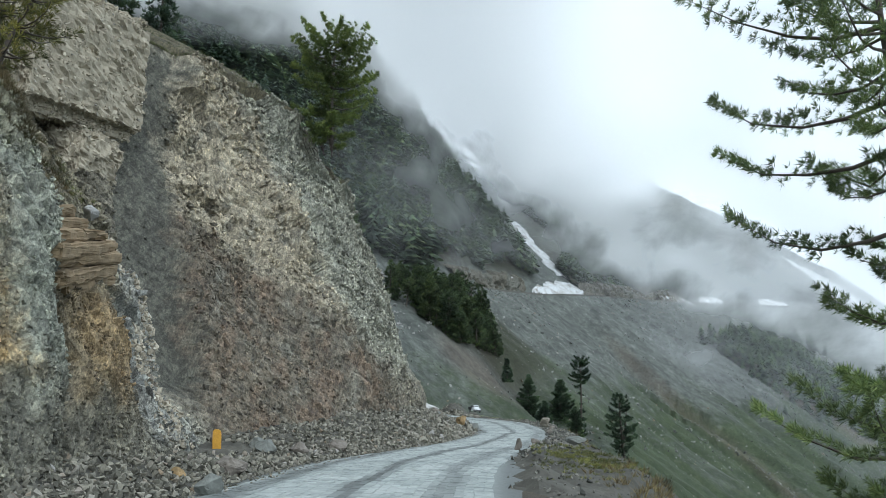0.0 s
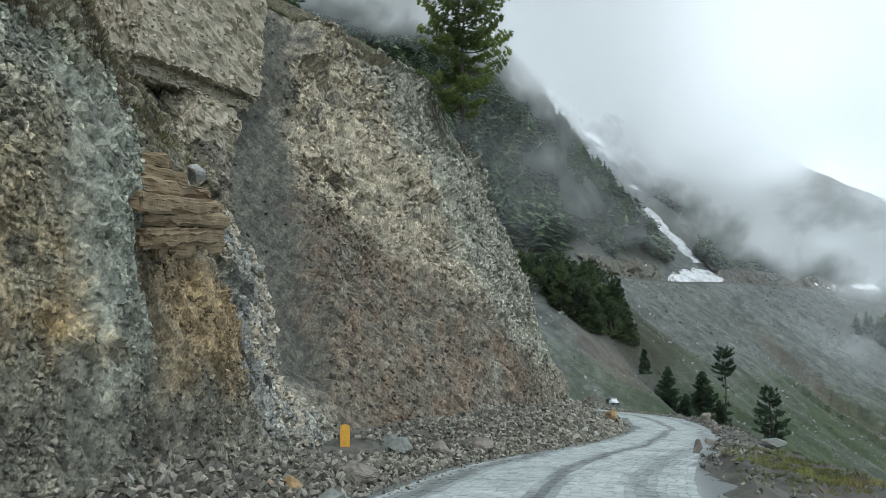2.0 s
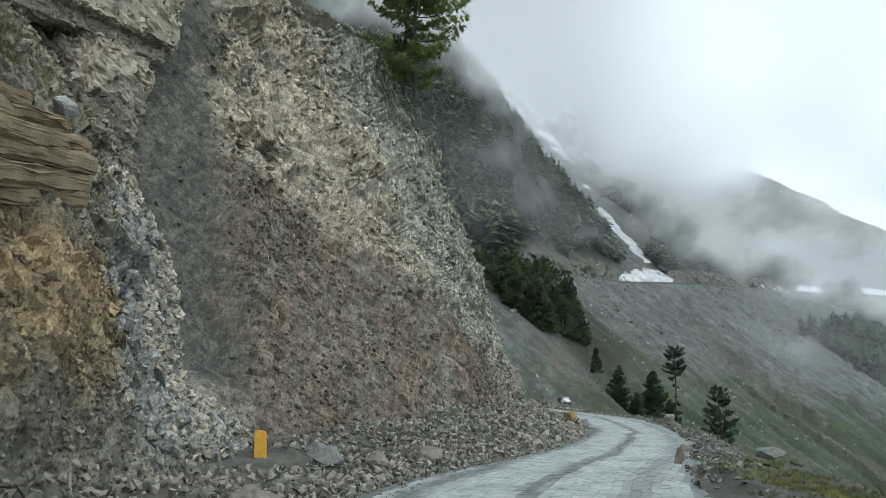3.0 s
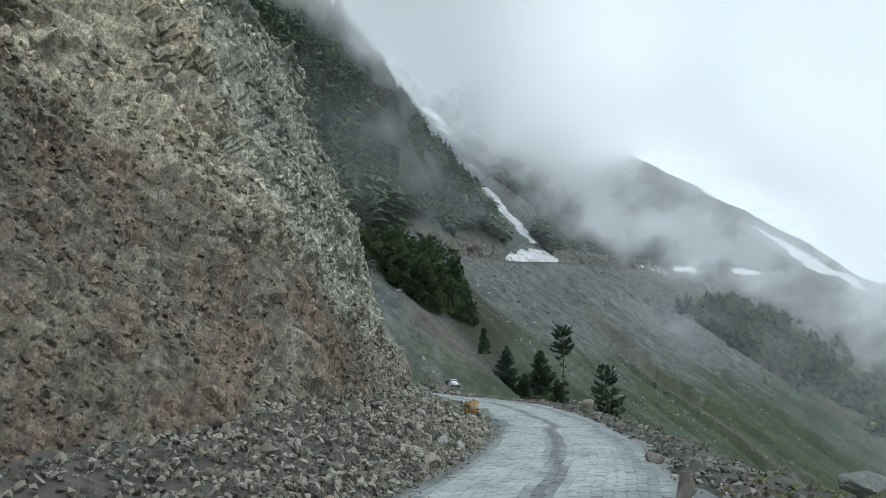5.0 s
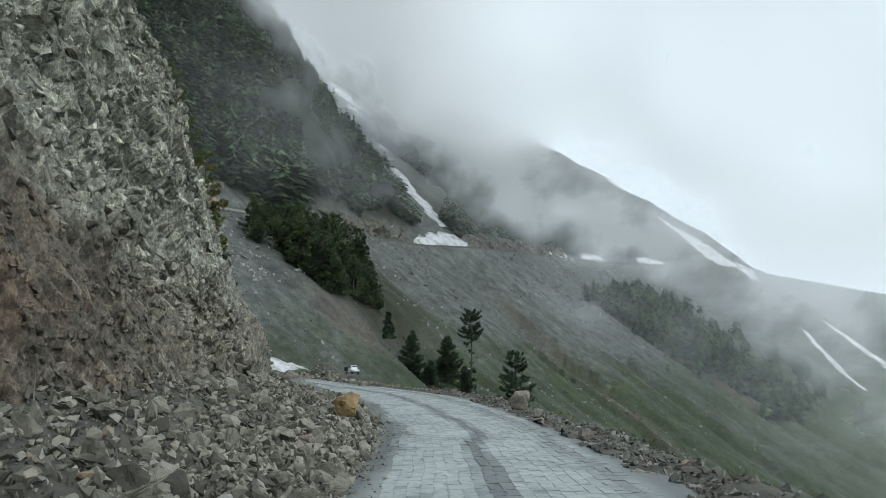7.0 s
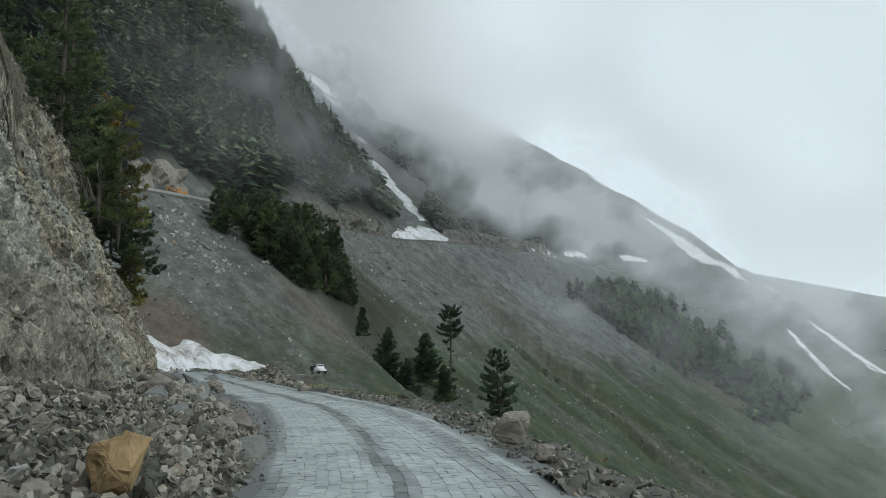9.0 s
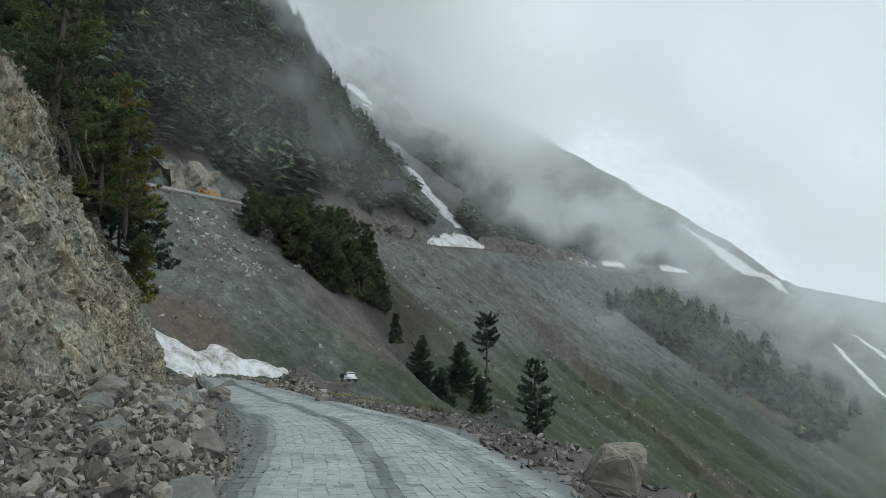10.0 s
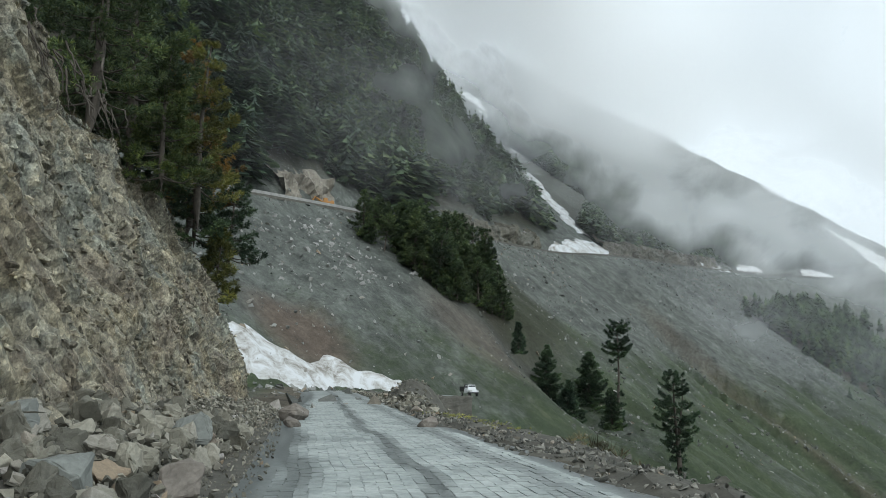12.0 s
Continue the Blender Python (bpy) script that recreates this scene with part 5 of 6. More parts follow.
s, d, tall = s[keep], d[keep], 5.0 + 13.0 * rng.uniform(size=keep.sum()) ** 1.6
near = s < 178
wood_stuff("forest", "dark conifer forest on the steep spur", on_slope(s[~near], d[~near]), tall[~near], 78)
wood_stuff("forest", "dark conifers at the edge of the spur's forest", on_slope(s[near], d[near]), tall[near], 83, FINE_SPIRES)
n = 5200
s, d = rng.uniform(345, 660, n), -8 - 90 * rng.uniform(size=n) ** 1.4
xy = on_slope(s, d)
keep = soft_noise(np.stack([xy[:, 0] / 45, xy[:, 1] / 45, 0 * s], 1), 4) > -0.55
wood_stuff("forest", "thin conifer wood above the old road", xy[keep], rng.uniform(6, 11, keep.sum()), 79, ROUGH_SPIRES)
d = rng.uniform(30, 116, 1100)
s = rng.normal(478, 27, 1100) + 0.25 * (d - 70)
keep = soft_noise(np.stack([s / 15, d / 17, 0 * s], 1), 6) + 0.9 * rng.uniform(size=1100) > 0.35
s, d = s[keep], d[keep]
wood_stuff("forest", "dark conifers on the far turf slope", on_slope(s, d), rng.uniform(6, 15, len(s)), 80, FINE_SPIRES)

CLUMP = "dark pine in the clump below the old road"
HABITS = [(9.6, cone_whorls(12, 0.10, 2.9, 0.3, 8, -0.15)), (10.6, cone_whorls(13, 0.22, 2.5, 0.4, 8, -0.1)),
          (10.2, [(0.40, 1.3, 5, -0.1), (0.50, 2.2, 7, -0.05), (0.60, 2.7, 8, 0.0), (0.70, 2.6, 8, 0.1), (0.80, 2.2, 8, 0.25), (0.89, 1.6, 8, 0.5), (0.97, 0.8, 6, 0.9)]),
          (9.0, [(0.14, 1.8, 6, 0.0), (0.25, 2.6, 7, 0.0), (0.37, 3.0, 8, 0.0), (0.49, 3.1, 8, 0.05), (0.61, 2.8, 8, 0.1), (0.73, 2.4, 8, 0.2), (0.85, 1.8, 8, 0.4), (0.96, 0.9, 6, 0.8)])]
models = [pine("pine_tree", CLUMP, (x, y, ground_z(x, y) - 0.3), h, whorls, 60 + k, NEEDLE_MID, 0.2, 0.55, 14, 0.10, (0.03, -0.03), 7, 0, "clump of pines")
          for k, ((h, whorls), x, y) in enumerate(zip(HABITS, (-12, -18, -24, -30), (246, 243, 240, 237)))]
rng = np.random.default_rng(64)
for k in range(104):
    x, y = rng.uniform(-37, -4), rng.uniform(226, 264)
    d0, i0, s0 = (v[0] for v in beside(UPPER, np.array([x]), np.array([y])))
    if not 6 < d0 < 30 or x + 0.62 * (y - 245) > -4:
        continue
    room = UPPER[i0, 2] + 3.2 - 0.08 * max(0.0, s0 - 215) - ground_z(x, y)
    sc = min(room, 5.5 + 10.5 * rng.uniform() ** 1.5) / 10.0
    if sc > 0.4:
        copy_thing(models[k % 4], pose(x, y, ground_z(x, y) - 0.3, rng.uniform(-5, 5), rng.uniform(-5, 5), rng.uniform(0, 360)) @ Matrix.Diagonal((sc * 1.08, sc * 1.08, sc, 1)))


# ---- snow ----
def snow(name, label, line, thick, seed, cat="snow"):
    """Old snow lying along a line of x, y, half width; thick in the middle, ragged at the rim."""
    c = curve_through(line, 0.35 if thick > 0.8 else 0.9)
    t = np.gradient(c[:, :2], axis=0)
    t /= np.linalg.norm(t, axis=1)[:, None]
    m = 17
    u = np.linspace(-1, 1, m)
    half = np.maximum(c[:, 2], 0.05)
    edge = np.stack([1 + 0.4 * soft_noise(np.stack([c[:, 0] / 6, c[:, 1] / 6, 0 * half + k * 9], 1), seed) + 0.4 * soft_noise(np.stack([c[:, 0] / 2.1, c[:, 1] / 2.1, 0 * half + k * 5], 1), seed + 1) for k in (0, 1)], 1).clip(0.1)
    w = np.where(u[None] < 0, edge[:, :1], edge[:, 1:]) * half[:, None] * u[None]
    xy = c[:, None, :2] + np.stack([t[:, 1], -t[:, 0]], 1)[:, None] * w[..., None]
    x, y = xy[..., 0].ravel(), xy[..., 1].ravel()
    z = land(x, y)[0]
    lump = 1 + 0.5 * fractal(np.stack([x, y, z], 1), 3.0, seed, 4)
    rise = thick * (1 - np.abs(np.tile(u, len(c))) ** 4) * lump * np.repeat(np.clip(half / half.max() * 2, 0.2, 1), m)
    me = mesh(name, np.stack([x, y, z - 0.12 + rise], 1), grid_faces(len(c), m)[:, ::-1].copy(), SNOW, True)
    return tagged(new(name, me), label, cat, kind="structure")


snow("snow_bank", "bank of old dirty snow at the foot of the gully", [(-43, 166, 3.5), (-39, 168.5, 4.2), (-35.5, 172.5, 3.8), (-32.5, 175.5, 2.2), (-30, 178.5, 3.0), (-26, 181.5, 2.0), (-22, 184, 1.2), (-18.5, 186.5, 0.3)], 0.8, 3)
PATCH = "patch of old white snow beside the old road"
for k, line in enumerate([[(22, 388, 6), (16.4, 397, 4.6), (6.1, 411, 4.6), (-1.5, 425, 2.4)],
                          [(-7, 455, 3), (-10, 466, 6.5), (-16, 483, 9), (-22, 499, 10.5), (-27, 510, 6)],
                          [(-30, 518, 6), (-34, 527, 9), (-40, 540, 3)],
                          [(292, 590, 2), (290, 578, 3), (287, 560, 3.5), (286, 545, 3.5), (288, 530, 4), (292, 520, 2)],
                          [(338, 648, 2), (344, 628, 6), (350, 605, 8), (354, 585, 6)]]):
    snow("snow_patch", "long streak of old snow in a mountain gully", line, 0.7, 11 + k)
for k, line in enumerate([[(7, 357, 1.2), (13, 365, 4.5), (21, 374, 6.5), (29, 381, 4.5), (36, 387, 0.6)],
                          [(-3, 350, 0.5), (-1, 354, 1.5), (2, 358, 0.6)],
                          [(79, 468, 1.5), (88, 479, 6), (96, 487, 6.5), (105, 496, 2)],
                          [(114, 510, 2), (120, 518, 6), (128, 526, 4.5), (139, 534, 2)],
                          [(164, 565, 2), (176, 577, 5), (193, 592, 2)]]):
    snow("snow_patch", PATCH, line, 0.7, 30 + k)
for k, line in enumerate([[(205, 601, 0.8), (222, 615, 2), (240, 633, 1)],
                          [(278, 672, 2), (292, 688, 6), (302, 699, 2)],
                          [(188, 724, 2), (198, 727, 5), (205, 729, 2)],
                          [(226, 704, 3), (244, 692, 12), (264, 680, 22), (282, 676, 20), (298, 684, 8)],
                          [(326, 690, 2), (334, 684, 3), (340, 680, 1)]]):
    snow("snow_patch", PATCH, line, 0.7, 40 + k)


# ---- the old road on the far side ----
def ribbon(name, label, s0, s1, profile, material, cat, step=1.5, jag=0.0, seed=0):
    """A strip along the old road: profile rows of way to the right, height over the road."""
    s = np.arange(s0, s1, step)
    along = np.r_[0, np.cumsum(np.hypot(*np.diff(UPPER[:, :2], axis=0).T))]
    zu = np.interp(s, along, UPPER[:, 2])
    rows = []
    for d, h in profile:
        rows.append(np.concatenate([on_slope(s, np.full(len(s), d)), (zu + h)[:, None]], 1))
    p = np.stack(rows, 1).reshape(-1, 3)
    if jag:
        p += jag * blocks(p, (3.2, 3.2, 4.5), seed)[:, None] * np.array([0.8, -0.5, 0.35]) + 0.4 * jag * blocks(p, (1.2, 1.2, 1.6), seed + 1)[:, None] * np.array([0.8, -0.5, 0.35])
    me = mesh(name, p, grid_faces(len(s), len(profile)).copy(), material)
    return tagged(new(name, me), label, cat, kind="structure")


ribbon("upper_road", "old gravel road across the mountainside", 60, 726, [(-3.2, 0.12), (0, 0.2), (3.2, 0.12), (3.6, -0.6)], TALUS, "road")
ribbon("parapet", "low pale stone parapet on the old road", 105, 186, [(2.6, 0.1), (2.6, 0.75), (3.0, 0.78), (3.05, -0.5)], WALLSTONE, "parapet")
for s0, s1, h, seed, stone in ((163, 181, 7, 1, SANDY), (240, 302, 6.5, 2, ROCK), (342, 470, 6, 3, ROCK)):
    prof = [(-2.6 - 0.25 * k, 0.2 + h * k / 9 + (0.0 if k < 9 else 0.5)) for k in range(10)] + [(-7, h + 1.5), (-11, h + 4.0)]
    ribbon("rock_cut", "bare brown-grey rock face above the old road", s0, s1, prof, stone, "cliff", 0.6, 2.4, seed)


# ---- stones on the far slopes ----
rng = np.random.default_rng(51)
n = 20000
s, d = rng.uniform(60, 440, n), 4 + 110 * rng.uniform(size=n) ** 1.5
xy = on_slope(s, d)
dens = soft_noise(np.stack([xy[:, 0] / 22, xy[:, 1] / 22, 0 * s], 1), 8)
keep = dens + rng.normal(size=n) * 0.4 > -0.05
xy = xy[keep]
z = land(xy[:, 0], xy[:, 1])[0]
size = 0.3 + 1.5 * rng.uniform(size=len(xy)) ** 4
tagged(new("slope_stones", stone_heap("slope_stones", np.concatenate([xy, z[:, None]], 1), size, 52, SCREE)), "scattered grey stones on the scree slope", "rubble", kind="stuff")
s, d = rng.normal(158, 9, 260), rng.uniform(8, 26, 260)
xy = on_slope(s, d)
z = land(xy[:, 0], xy[:, 1])[0]
tagged(new("slope_stones", stone_heap("slope_stones", np.concatenate([xy, z[:, None]], 1), 0.5 + 1.7 * rng.uniform(size=260) ** 3, 53, WALLSTONE)), "pale tipped boulders below the old road", "rubble", kind="stuff")


i = rng.integers(np.argmax(LOWER[:, 1] > 96), np.argmax(LOWER[:, 1] > 152), 4500)
side = np.gradient(LOWER[:, :2], axis=0)
side /= np.linalg.norm(side, axis=1)[:, None]
xy = LOWER[i, :2] + np.stack([side[i, 1], -side[i, 0]], 1) * (2.6 + np.abs(rng.normal(0, 3.2, 4500)))[:, None]
z = land(xy[:, 0], xy[:, 1])[0]
tagged(new("slope_stones", stone_heap("slope_stones", np.concatenate([xy, z[:, None]], 1), 0.12 + 0.75 * rng.uniform(size=4500) ** 4, 54)), "tipped stones on the bank below the road", "rubble", kind="stuff")


# ---- big blocks in the near cliff ----
def rough_block(name, label, centre, size, turn, material, seed, amp=0.28, cells=0.9, parent=None, fine=0):
    """A squared mass of rock with broken faces and worn edges."""
    bm = bmesh.new()
    bmesh.ops.create_cube(bm, size=1.0)
    for v in bm.verts:
        v.co = Vector((v.co.x * size[0], v.co.y * size[1], v.co.z * size[2]))
    bmesh.ops.bevel(bm, geom=bm.edges[:], offset=min(size) * 0.16, segments=2, affect="EDGES")
    longest = max(size)
    bmesh.ops.subdivide_edges(bm, edges=bm.edges[:], cuts=fine or int(6 + 1.2 * longest), use_grid_fill=True)
    p = np.array([v.co for v in bm.verts])
    n = np.array([v.normal for v in bm.verts])
    push = amp * blocks(p + seed * 7.1, (cells,) * 3, seed) + 0.5 * amp * blocks(p, (cells * 0.4,) * 3, seed + 1) + amp * 0.8 * fractal(p, longest * 0.5, seed, 3)
    p = p + n * push[:, None]
    for v, q in zip(bm.verts, p):
        v.co = q
    if parent is None:
        me = bpy.data.meshes.new(name)
        bm.to_mesh(me)
        bm.free()
        me.materials.append(material)
        ob = tagged(new(name, me), label, "rock")
    else:
        ob = part(name, bm, material, parent)
    ob.matrix_basis = pose(*centre, *turn)
    return ob


big_block = rough_block("rock_block", "overhanging pale conglomerate block full of cobbles", (-18.4, 29.2, 15.6), (3.2, 7.4, 5.4), (6, 6, -10), PALE, 5, 0.16, 0.36, None, 28)
low_block = rough_block("rock_block", "pale broken rock beneath the conglomerate block", (-18.0, 30.4, 11.8), (2.2, 3.0, 2.2), (0, 14, -10), PALE, 6, 0.2, 0.4, None, 16)
for ob, seed, count in ((big_block, 61, 8000), (low_block, 62, 900)):
    r = np.random.default_rng(seed)
    area = np.array([f.area for f in ob.data.polygons])
    mid = np.array([f.center for f in ob.data.polygons])
    out = np.array([f.normal for f in ob.data.polygons])
    pick = r.choice(len(mid), count, p=area / area.sum())
    at = mid[pick] + r.normal(size=(count, 3)) * 0.05
    tagged(part("cobbles", stone_heap("cobbles", at, 0.08 + 0.22 * r.uniform(size=count) ** 2.5, seed, COBBLE), COBBLE, ob), "pale cobbles set in the conglomerate", kind="stuff")
ledge = tagged(new("rock_ledge"), "ledge of brown bedded sandstone in the cliff", "rock")
ledge.matrix_basis = pose(-10.75, 17.6, 4.5, 12, 6, 16) @ Matrix.Diagonal((0.85, 0.8, 0.8, 1))
for k, (dz, dx, ln, th, dy) in enumerate([(-0.35, 0.45, 3.0, 0.4, 1.2), (0.0, 0.15, 4.6, 0.36, 0.9), (0.34, 0.0, 6.4, 0.46, 0.1), (0.76, 0.12, 5.9, 0.34, 0.3), (1.08, 0.05, 6.8, 0.42, -0.2), (1.46, 0.35, 5.6, 0.3, -0.5), (1.74, 0.6, 4.8, 0.34, -0.9), (2.08, 0.9, 3.6, 0.36, -1.2)]):
    rough_block("slab", "", (-dx, dy, dz), (1.9, ln, th), (0, 0, 2 * (-1) ** k), SANDSTONE, 30 + k, 0.08, 0.4, ledge)
boulder(-12.25, 21.4, 6.95, (0.6, 0.9, 0.55), 44, WALLSTONE, "white quartz lump in the cliff face", 10)


# ---- road marker ----
def marker():
    """A painted roadside stone: rounded slab on a footing."""
    root = new("road_marker")
    bm = bmesh.new()
    prof = [(-0.13, 0.0), (0.13, 0.0), (0.135, 0.66), (0.115, 0.76), (0.05, 0.79), (-0.06, 0.80), (-0.12, 0.77), (-0.135, 0.66)]
    for yy in (-0.08, 0.08):
        bm.faces.new([bm.verts.new((x, yy, z)) for x, z in prof])
    bm.verts.ensure_lookup_table()
    for i in range(8):
        bm.faces.new((bm.verts[i], bm.verts[(i + 1) % 8], bm.verts[8 + (i + 1) % 8], bm.verts[8 + i]))
    bmesh.ops.recalc_face_normals(bm, faces=bm.faces)
    bmesh.ops.bevel(bm, geom=bm.edges[:], offset=0.018, segments=2, affect="EDGES")
    part("slab", bm, PAINT_Y, root, "orange-yellow painted slab")
    bm = bmesh.new()
    bmesh.ops.create_cube(bm, size=1.0)
    for v in bm.verts:
        v.co = Vector((v.co.x * 0.36, v.co.y * 0.28, v.co.z * 0.16 - 0.05))
    bmesh.ops.bevel(bm, geom=bm.edges[:], offset=0.02, segments=2, affect="EDGES")
    part("footing", bm, WALLSTONE, root)
    root.matrix_basis = pose(-9.94, 26.3, 0.12, 0, -2, 14)
    return tagged(root, "orange-yellow painted road marker stone among rubble", "road marker")


marker()
boulder(-10.15, 26.75, 0.5, (0.5, 0.4, 0.55), 45, BROWNSTONE, "dark reddish stone behind the road marker", 0)


# ---- vehicles ----
def box(bm, centre, size, taper=1.0, bevel=0.03):
    """A bevelled box in a bmesh, its top drawn in by taper."""
    made = bmesh.ops.create_cube(bm, size=1.0)["verts"]
    for v in made:
        k = taper if v.co.z > 0 else 1.0
        v.co = Vector((centre[0] + v.co.x * size[0] * k, centre[1] + v.co.y * size[1] * k, centre[2] + v.co.z * size[2]))
    edges = list({e for v in made for e in v.link_edges})
    bmesh.ops.bevel(bm, geom=edges, offset=bevel, segments=2, affect="EDGES")


def boxed(name, pieces, material, parent, label=""):
    bm = bmesh.new()
    for args in pieces:
        box(bm, *args)
    return part(name, bm, material, parent, label)


def wheel(parent, x, y, z, r, w):
    bm = bmesh.new()
    bmesh.ops.create_cone(bm, cap_ends=True, segments=20, radius1=r, radius2=r, depth=w)
    bmesh.ops.bevel(bm, geom=[e for e in bm.edges if len(e.link_faces) == 2 and abs(e.calc_face_angle(0)) > 1], offset=r * 0.12, segments=2, affect="EDGES")
    tyre = part("tyre", bm, DARK, parent)
    tyre.matrix_basis = pose(x, y, z, 90)
    bm = bmesh.new()
    bmesh.ops.create_cone(bm, cap_ends=True, segments=14, radius1=r * 0.55, radius2=r * 0.5, depth=w * 1.06)
    part("rim", bm, WALLSTONE, tyre)


def pickup():
    """A small pickup: white cab to the front, dark cargo bed behind."""
    root = new("pickup_truck")
    boxed("body", [((1.35, 0, 0.75), (1.1, 1.5, 0.42), 0.96, 0.08), ((0.35, 0, 0.80), (1.3, 1.52, 0.55), 1.0, 0.06)], PAINT_W, root, "white painted body")
    boxed("cab", [((0.35, 0, 1.38), (1.35, 1.42, 0.68), 0.80, 0.07)], PAINT_W, root, "white painted cab")
    boxed("windscreen", [((0.93, 0, 1.40), (0.05, 1.15, 0.42), 0.85, 0.01)], GLASS, root)
    for yy in (-0.66, 0.66):
        boxed("side_window", [((0.38, yy, 1.42), (0.8, 0.05, 0.36), 0.85, 0.01)], GLASS, root)
    boxed("cargo_bed", [((-1.15, 0, 0.78), (1.7, 1.5, 0.12), 1.0, 0.02), ((-1.15, -0.74, 1.15), (1.7, 0.05, 0.62), 1.0, 0.01), ((-1.15, 0.74, 1.15), (1.7, 0.05, 0.62), 1.0, 0.01),
                        ((-1.98, 0, 1.15), (0.05, 1.5, 0.62), 1.0, 0.01), ((-0.36, 0, 1.3), (0.05, 1.5, 0.95), 1.0, 0.01)], DARK, root, "dark open cargo bed")
    boxed("bumper", [((1.92, 0, 0.52), (0.12, 1.5, 0.16), 1.0, 0.03)], DARK, root)
    for yy in (-0.55, 0.55):
        boxed("headlight", [((1.90, yy, 0.80), (0.05, 0.26, 0.16), 1.0, 0.02)], WALLSTONE, root)
    for xx in (1.2, -1.3):
        for yy in (-0.68, 0.68):
            wheel(root, xx, yy, 0.31, 0.31, 0.2)
    root.matrix_basis = pose(-9.4, 168.8, 0.42, 0, -1, -62) @ Matrix.Diagonal((0.88, 0.88, 0.88, 1))
    return tagged(root, "small white pickup truck with a dark cargo bed", "truck")


pickup()


def excavator():
    """A tracked excavator at work on the old road."""
    root = new("excavator")
    for yy in (-1.1, 1.1):
        boxed("track", [((0, yy, 0.42), (3.5, 0.55, 0.8), 0.9, 0.2)], DARK, root)
    boxed("body", [((-0.5, 0, 1.45), (2.8, 2.3, 1.0), 0.95, 0.12), ((-1.5, 0, 1.75), (0.9, 2.3, 1.0), 0.9, 0.12)], PAINT_O, root, "orange machine body")
    cab = boxed("cab", [((0.55, 0.65, 2.1), (1.3, 1.0, 1.5), 0.88, 0.08)], PAINT_O, root)
    boxed("window", [((1.16, 0.65, 2.25), (0.06, 0.8, 0.85), 0.9, 0.01)], GLASS, cab)
    for name, a, b, r in (("boom", (0.9, -0.2, 1.7), (3.4, -0.2, 3.2), 0.22), ("arm", (3.4, -0.2, 3.2), (4.3, -0.2, 1.4), 0.16)):
        v, f = tube([a, [(i + j) / 2 for i, j in zip(a, b)], b], [r, r * 1.2, r * 0.9], 8)
        part(name, mesh(name, v, f, PAINT_O), PAINT_O, root)
    boxed("bucket", [((4.35, -0.2, 0.95), (0.8, 1.0, 0.8), 0.7, 0.06)], DARK, root)
    x, y = on_slope(np.array([174.0]), np.array([-0.2]))[0]
    root.matrix_basis = pose(x, y, ground_z(x, y) + 0.25, 0, 0, 205) @ Matrix.Diagonal((0.8, 0.8, 0.8, 1))
    return tagged(root, "orange tracked excavator on the old road", "excavator")


excavator()
hut = new("culvert_box")
boxed("wall", [((0, 0, 1.0), (2.2, 2.0, 2.0), 1.0, 0.06)], WALLSTONE, hut)
# No hole is cut: a black panel imitates the shade inside the culvert.
boxed("shade_panel", [((0.2, -1.0, 0.95), (1.2, 0.1, 1.5), 1.0, 0.02)], DARK, hut, "black panel for the shade inside")
hx, hy = on_slope(np.array([143.0]), np.array([3.4]))[0]
hut.matrix_basis = pose(hx, hy, ground_z(hx, hy) - 0.1, 0, 0, -50)
tagged(hut, "small grey stone culvert box below the old road", "culvert")


def gravel_heap(x, y, rx, ry, high, seed, label):
    """A tipped heap of dark gravel."""
    r, a = [g.ravel() for g in np.meshgrid(np.linspace(0, 1, 22), np.linspace(0, 2 * np.pi, 49), indexing="ij")]
    p = np.stack([x + rx * r * np.cos(a), y + ry * r * np.sin(a), 0 * r], 1)
    p[:, 2] = land(p[:, 0], p[:, 1])[0] - 0.15 + high * (1 - r**1.4) * (1 + 0.2 * fractal(p, 2.0, seed, 3)) + 0.1 * fractal(p, 0.7, seed + 5, 3)
    heap = tagged(new("gravel_heap", mesh("gravel_heap", p, grid_faces(22, 49).copy(), TALUS)), label, "gravel heap")
    rr = np.random.default_rng(seed)
    pick = p[rr.integers(0, len(p), 700)] + rr.normal(size=(700, 3)) * (0.2, 0.2, 0.02)
    tagged(part("loose_stones", stone_heap("loose_stones", pick, 0.08 + 0.4 * rr.uniform(size=700) ** 3, seed), RUBBLE, heap), kind="stuff")


gravel_heap(-8.2, 141, 4.5, 6.5, 1.9, 5, "dark gravel heap at the inside of the bend")
gravel_heap(-9.0, 119, 3.2, 8.0, 0.9, 6, "low gravel heap beside the road")


# ---- turf and brush ----
def blades(name, label, places, reach, count, seed, material, cat, width=0.06, kind="stuff"):
    rng = np.random.default_rng(seed)
    n = len(places)
    v, f = tufts(rng, places, np.repeat([[0.0, 0, 1.0]], n, 0), reach * rng.uniform(0.6, 1.3, n), count, width)
    return tagged(new(name, mesh(name, v, f, material)), label, cat, kind=kind)


rng = np.random.default_rng(83)


def verge_turf(y, spread, j_mid, n):
    i = np.clip(np.searchsorted(LOWER[:330, 1], rng.normal(y, spread, n)), 0, 329)
    j = np.clip(rng.normal(j_mid, 2.4, n), 2, 17).astype(int)
    return VERGE_P[i, j] + rng.uniform(-0.15, 0.15, (n, 3)) * (1, 1, 0)


blades("turf", "yellow-green turf tufts on the outer verge", np.concatenate([verge_turf(27, 3.2, 7, 1300), verge_turf(92, 2.4, 7, 500)]), 0.13, 16, 84, GRASS, "turf", 0.05)
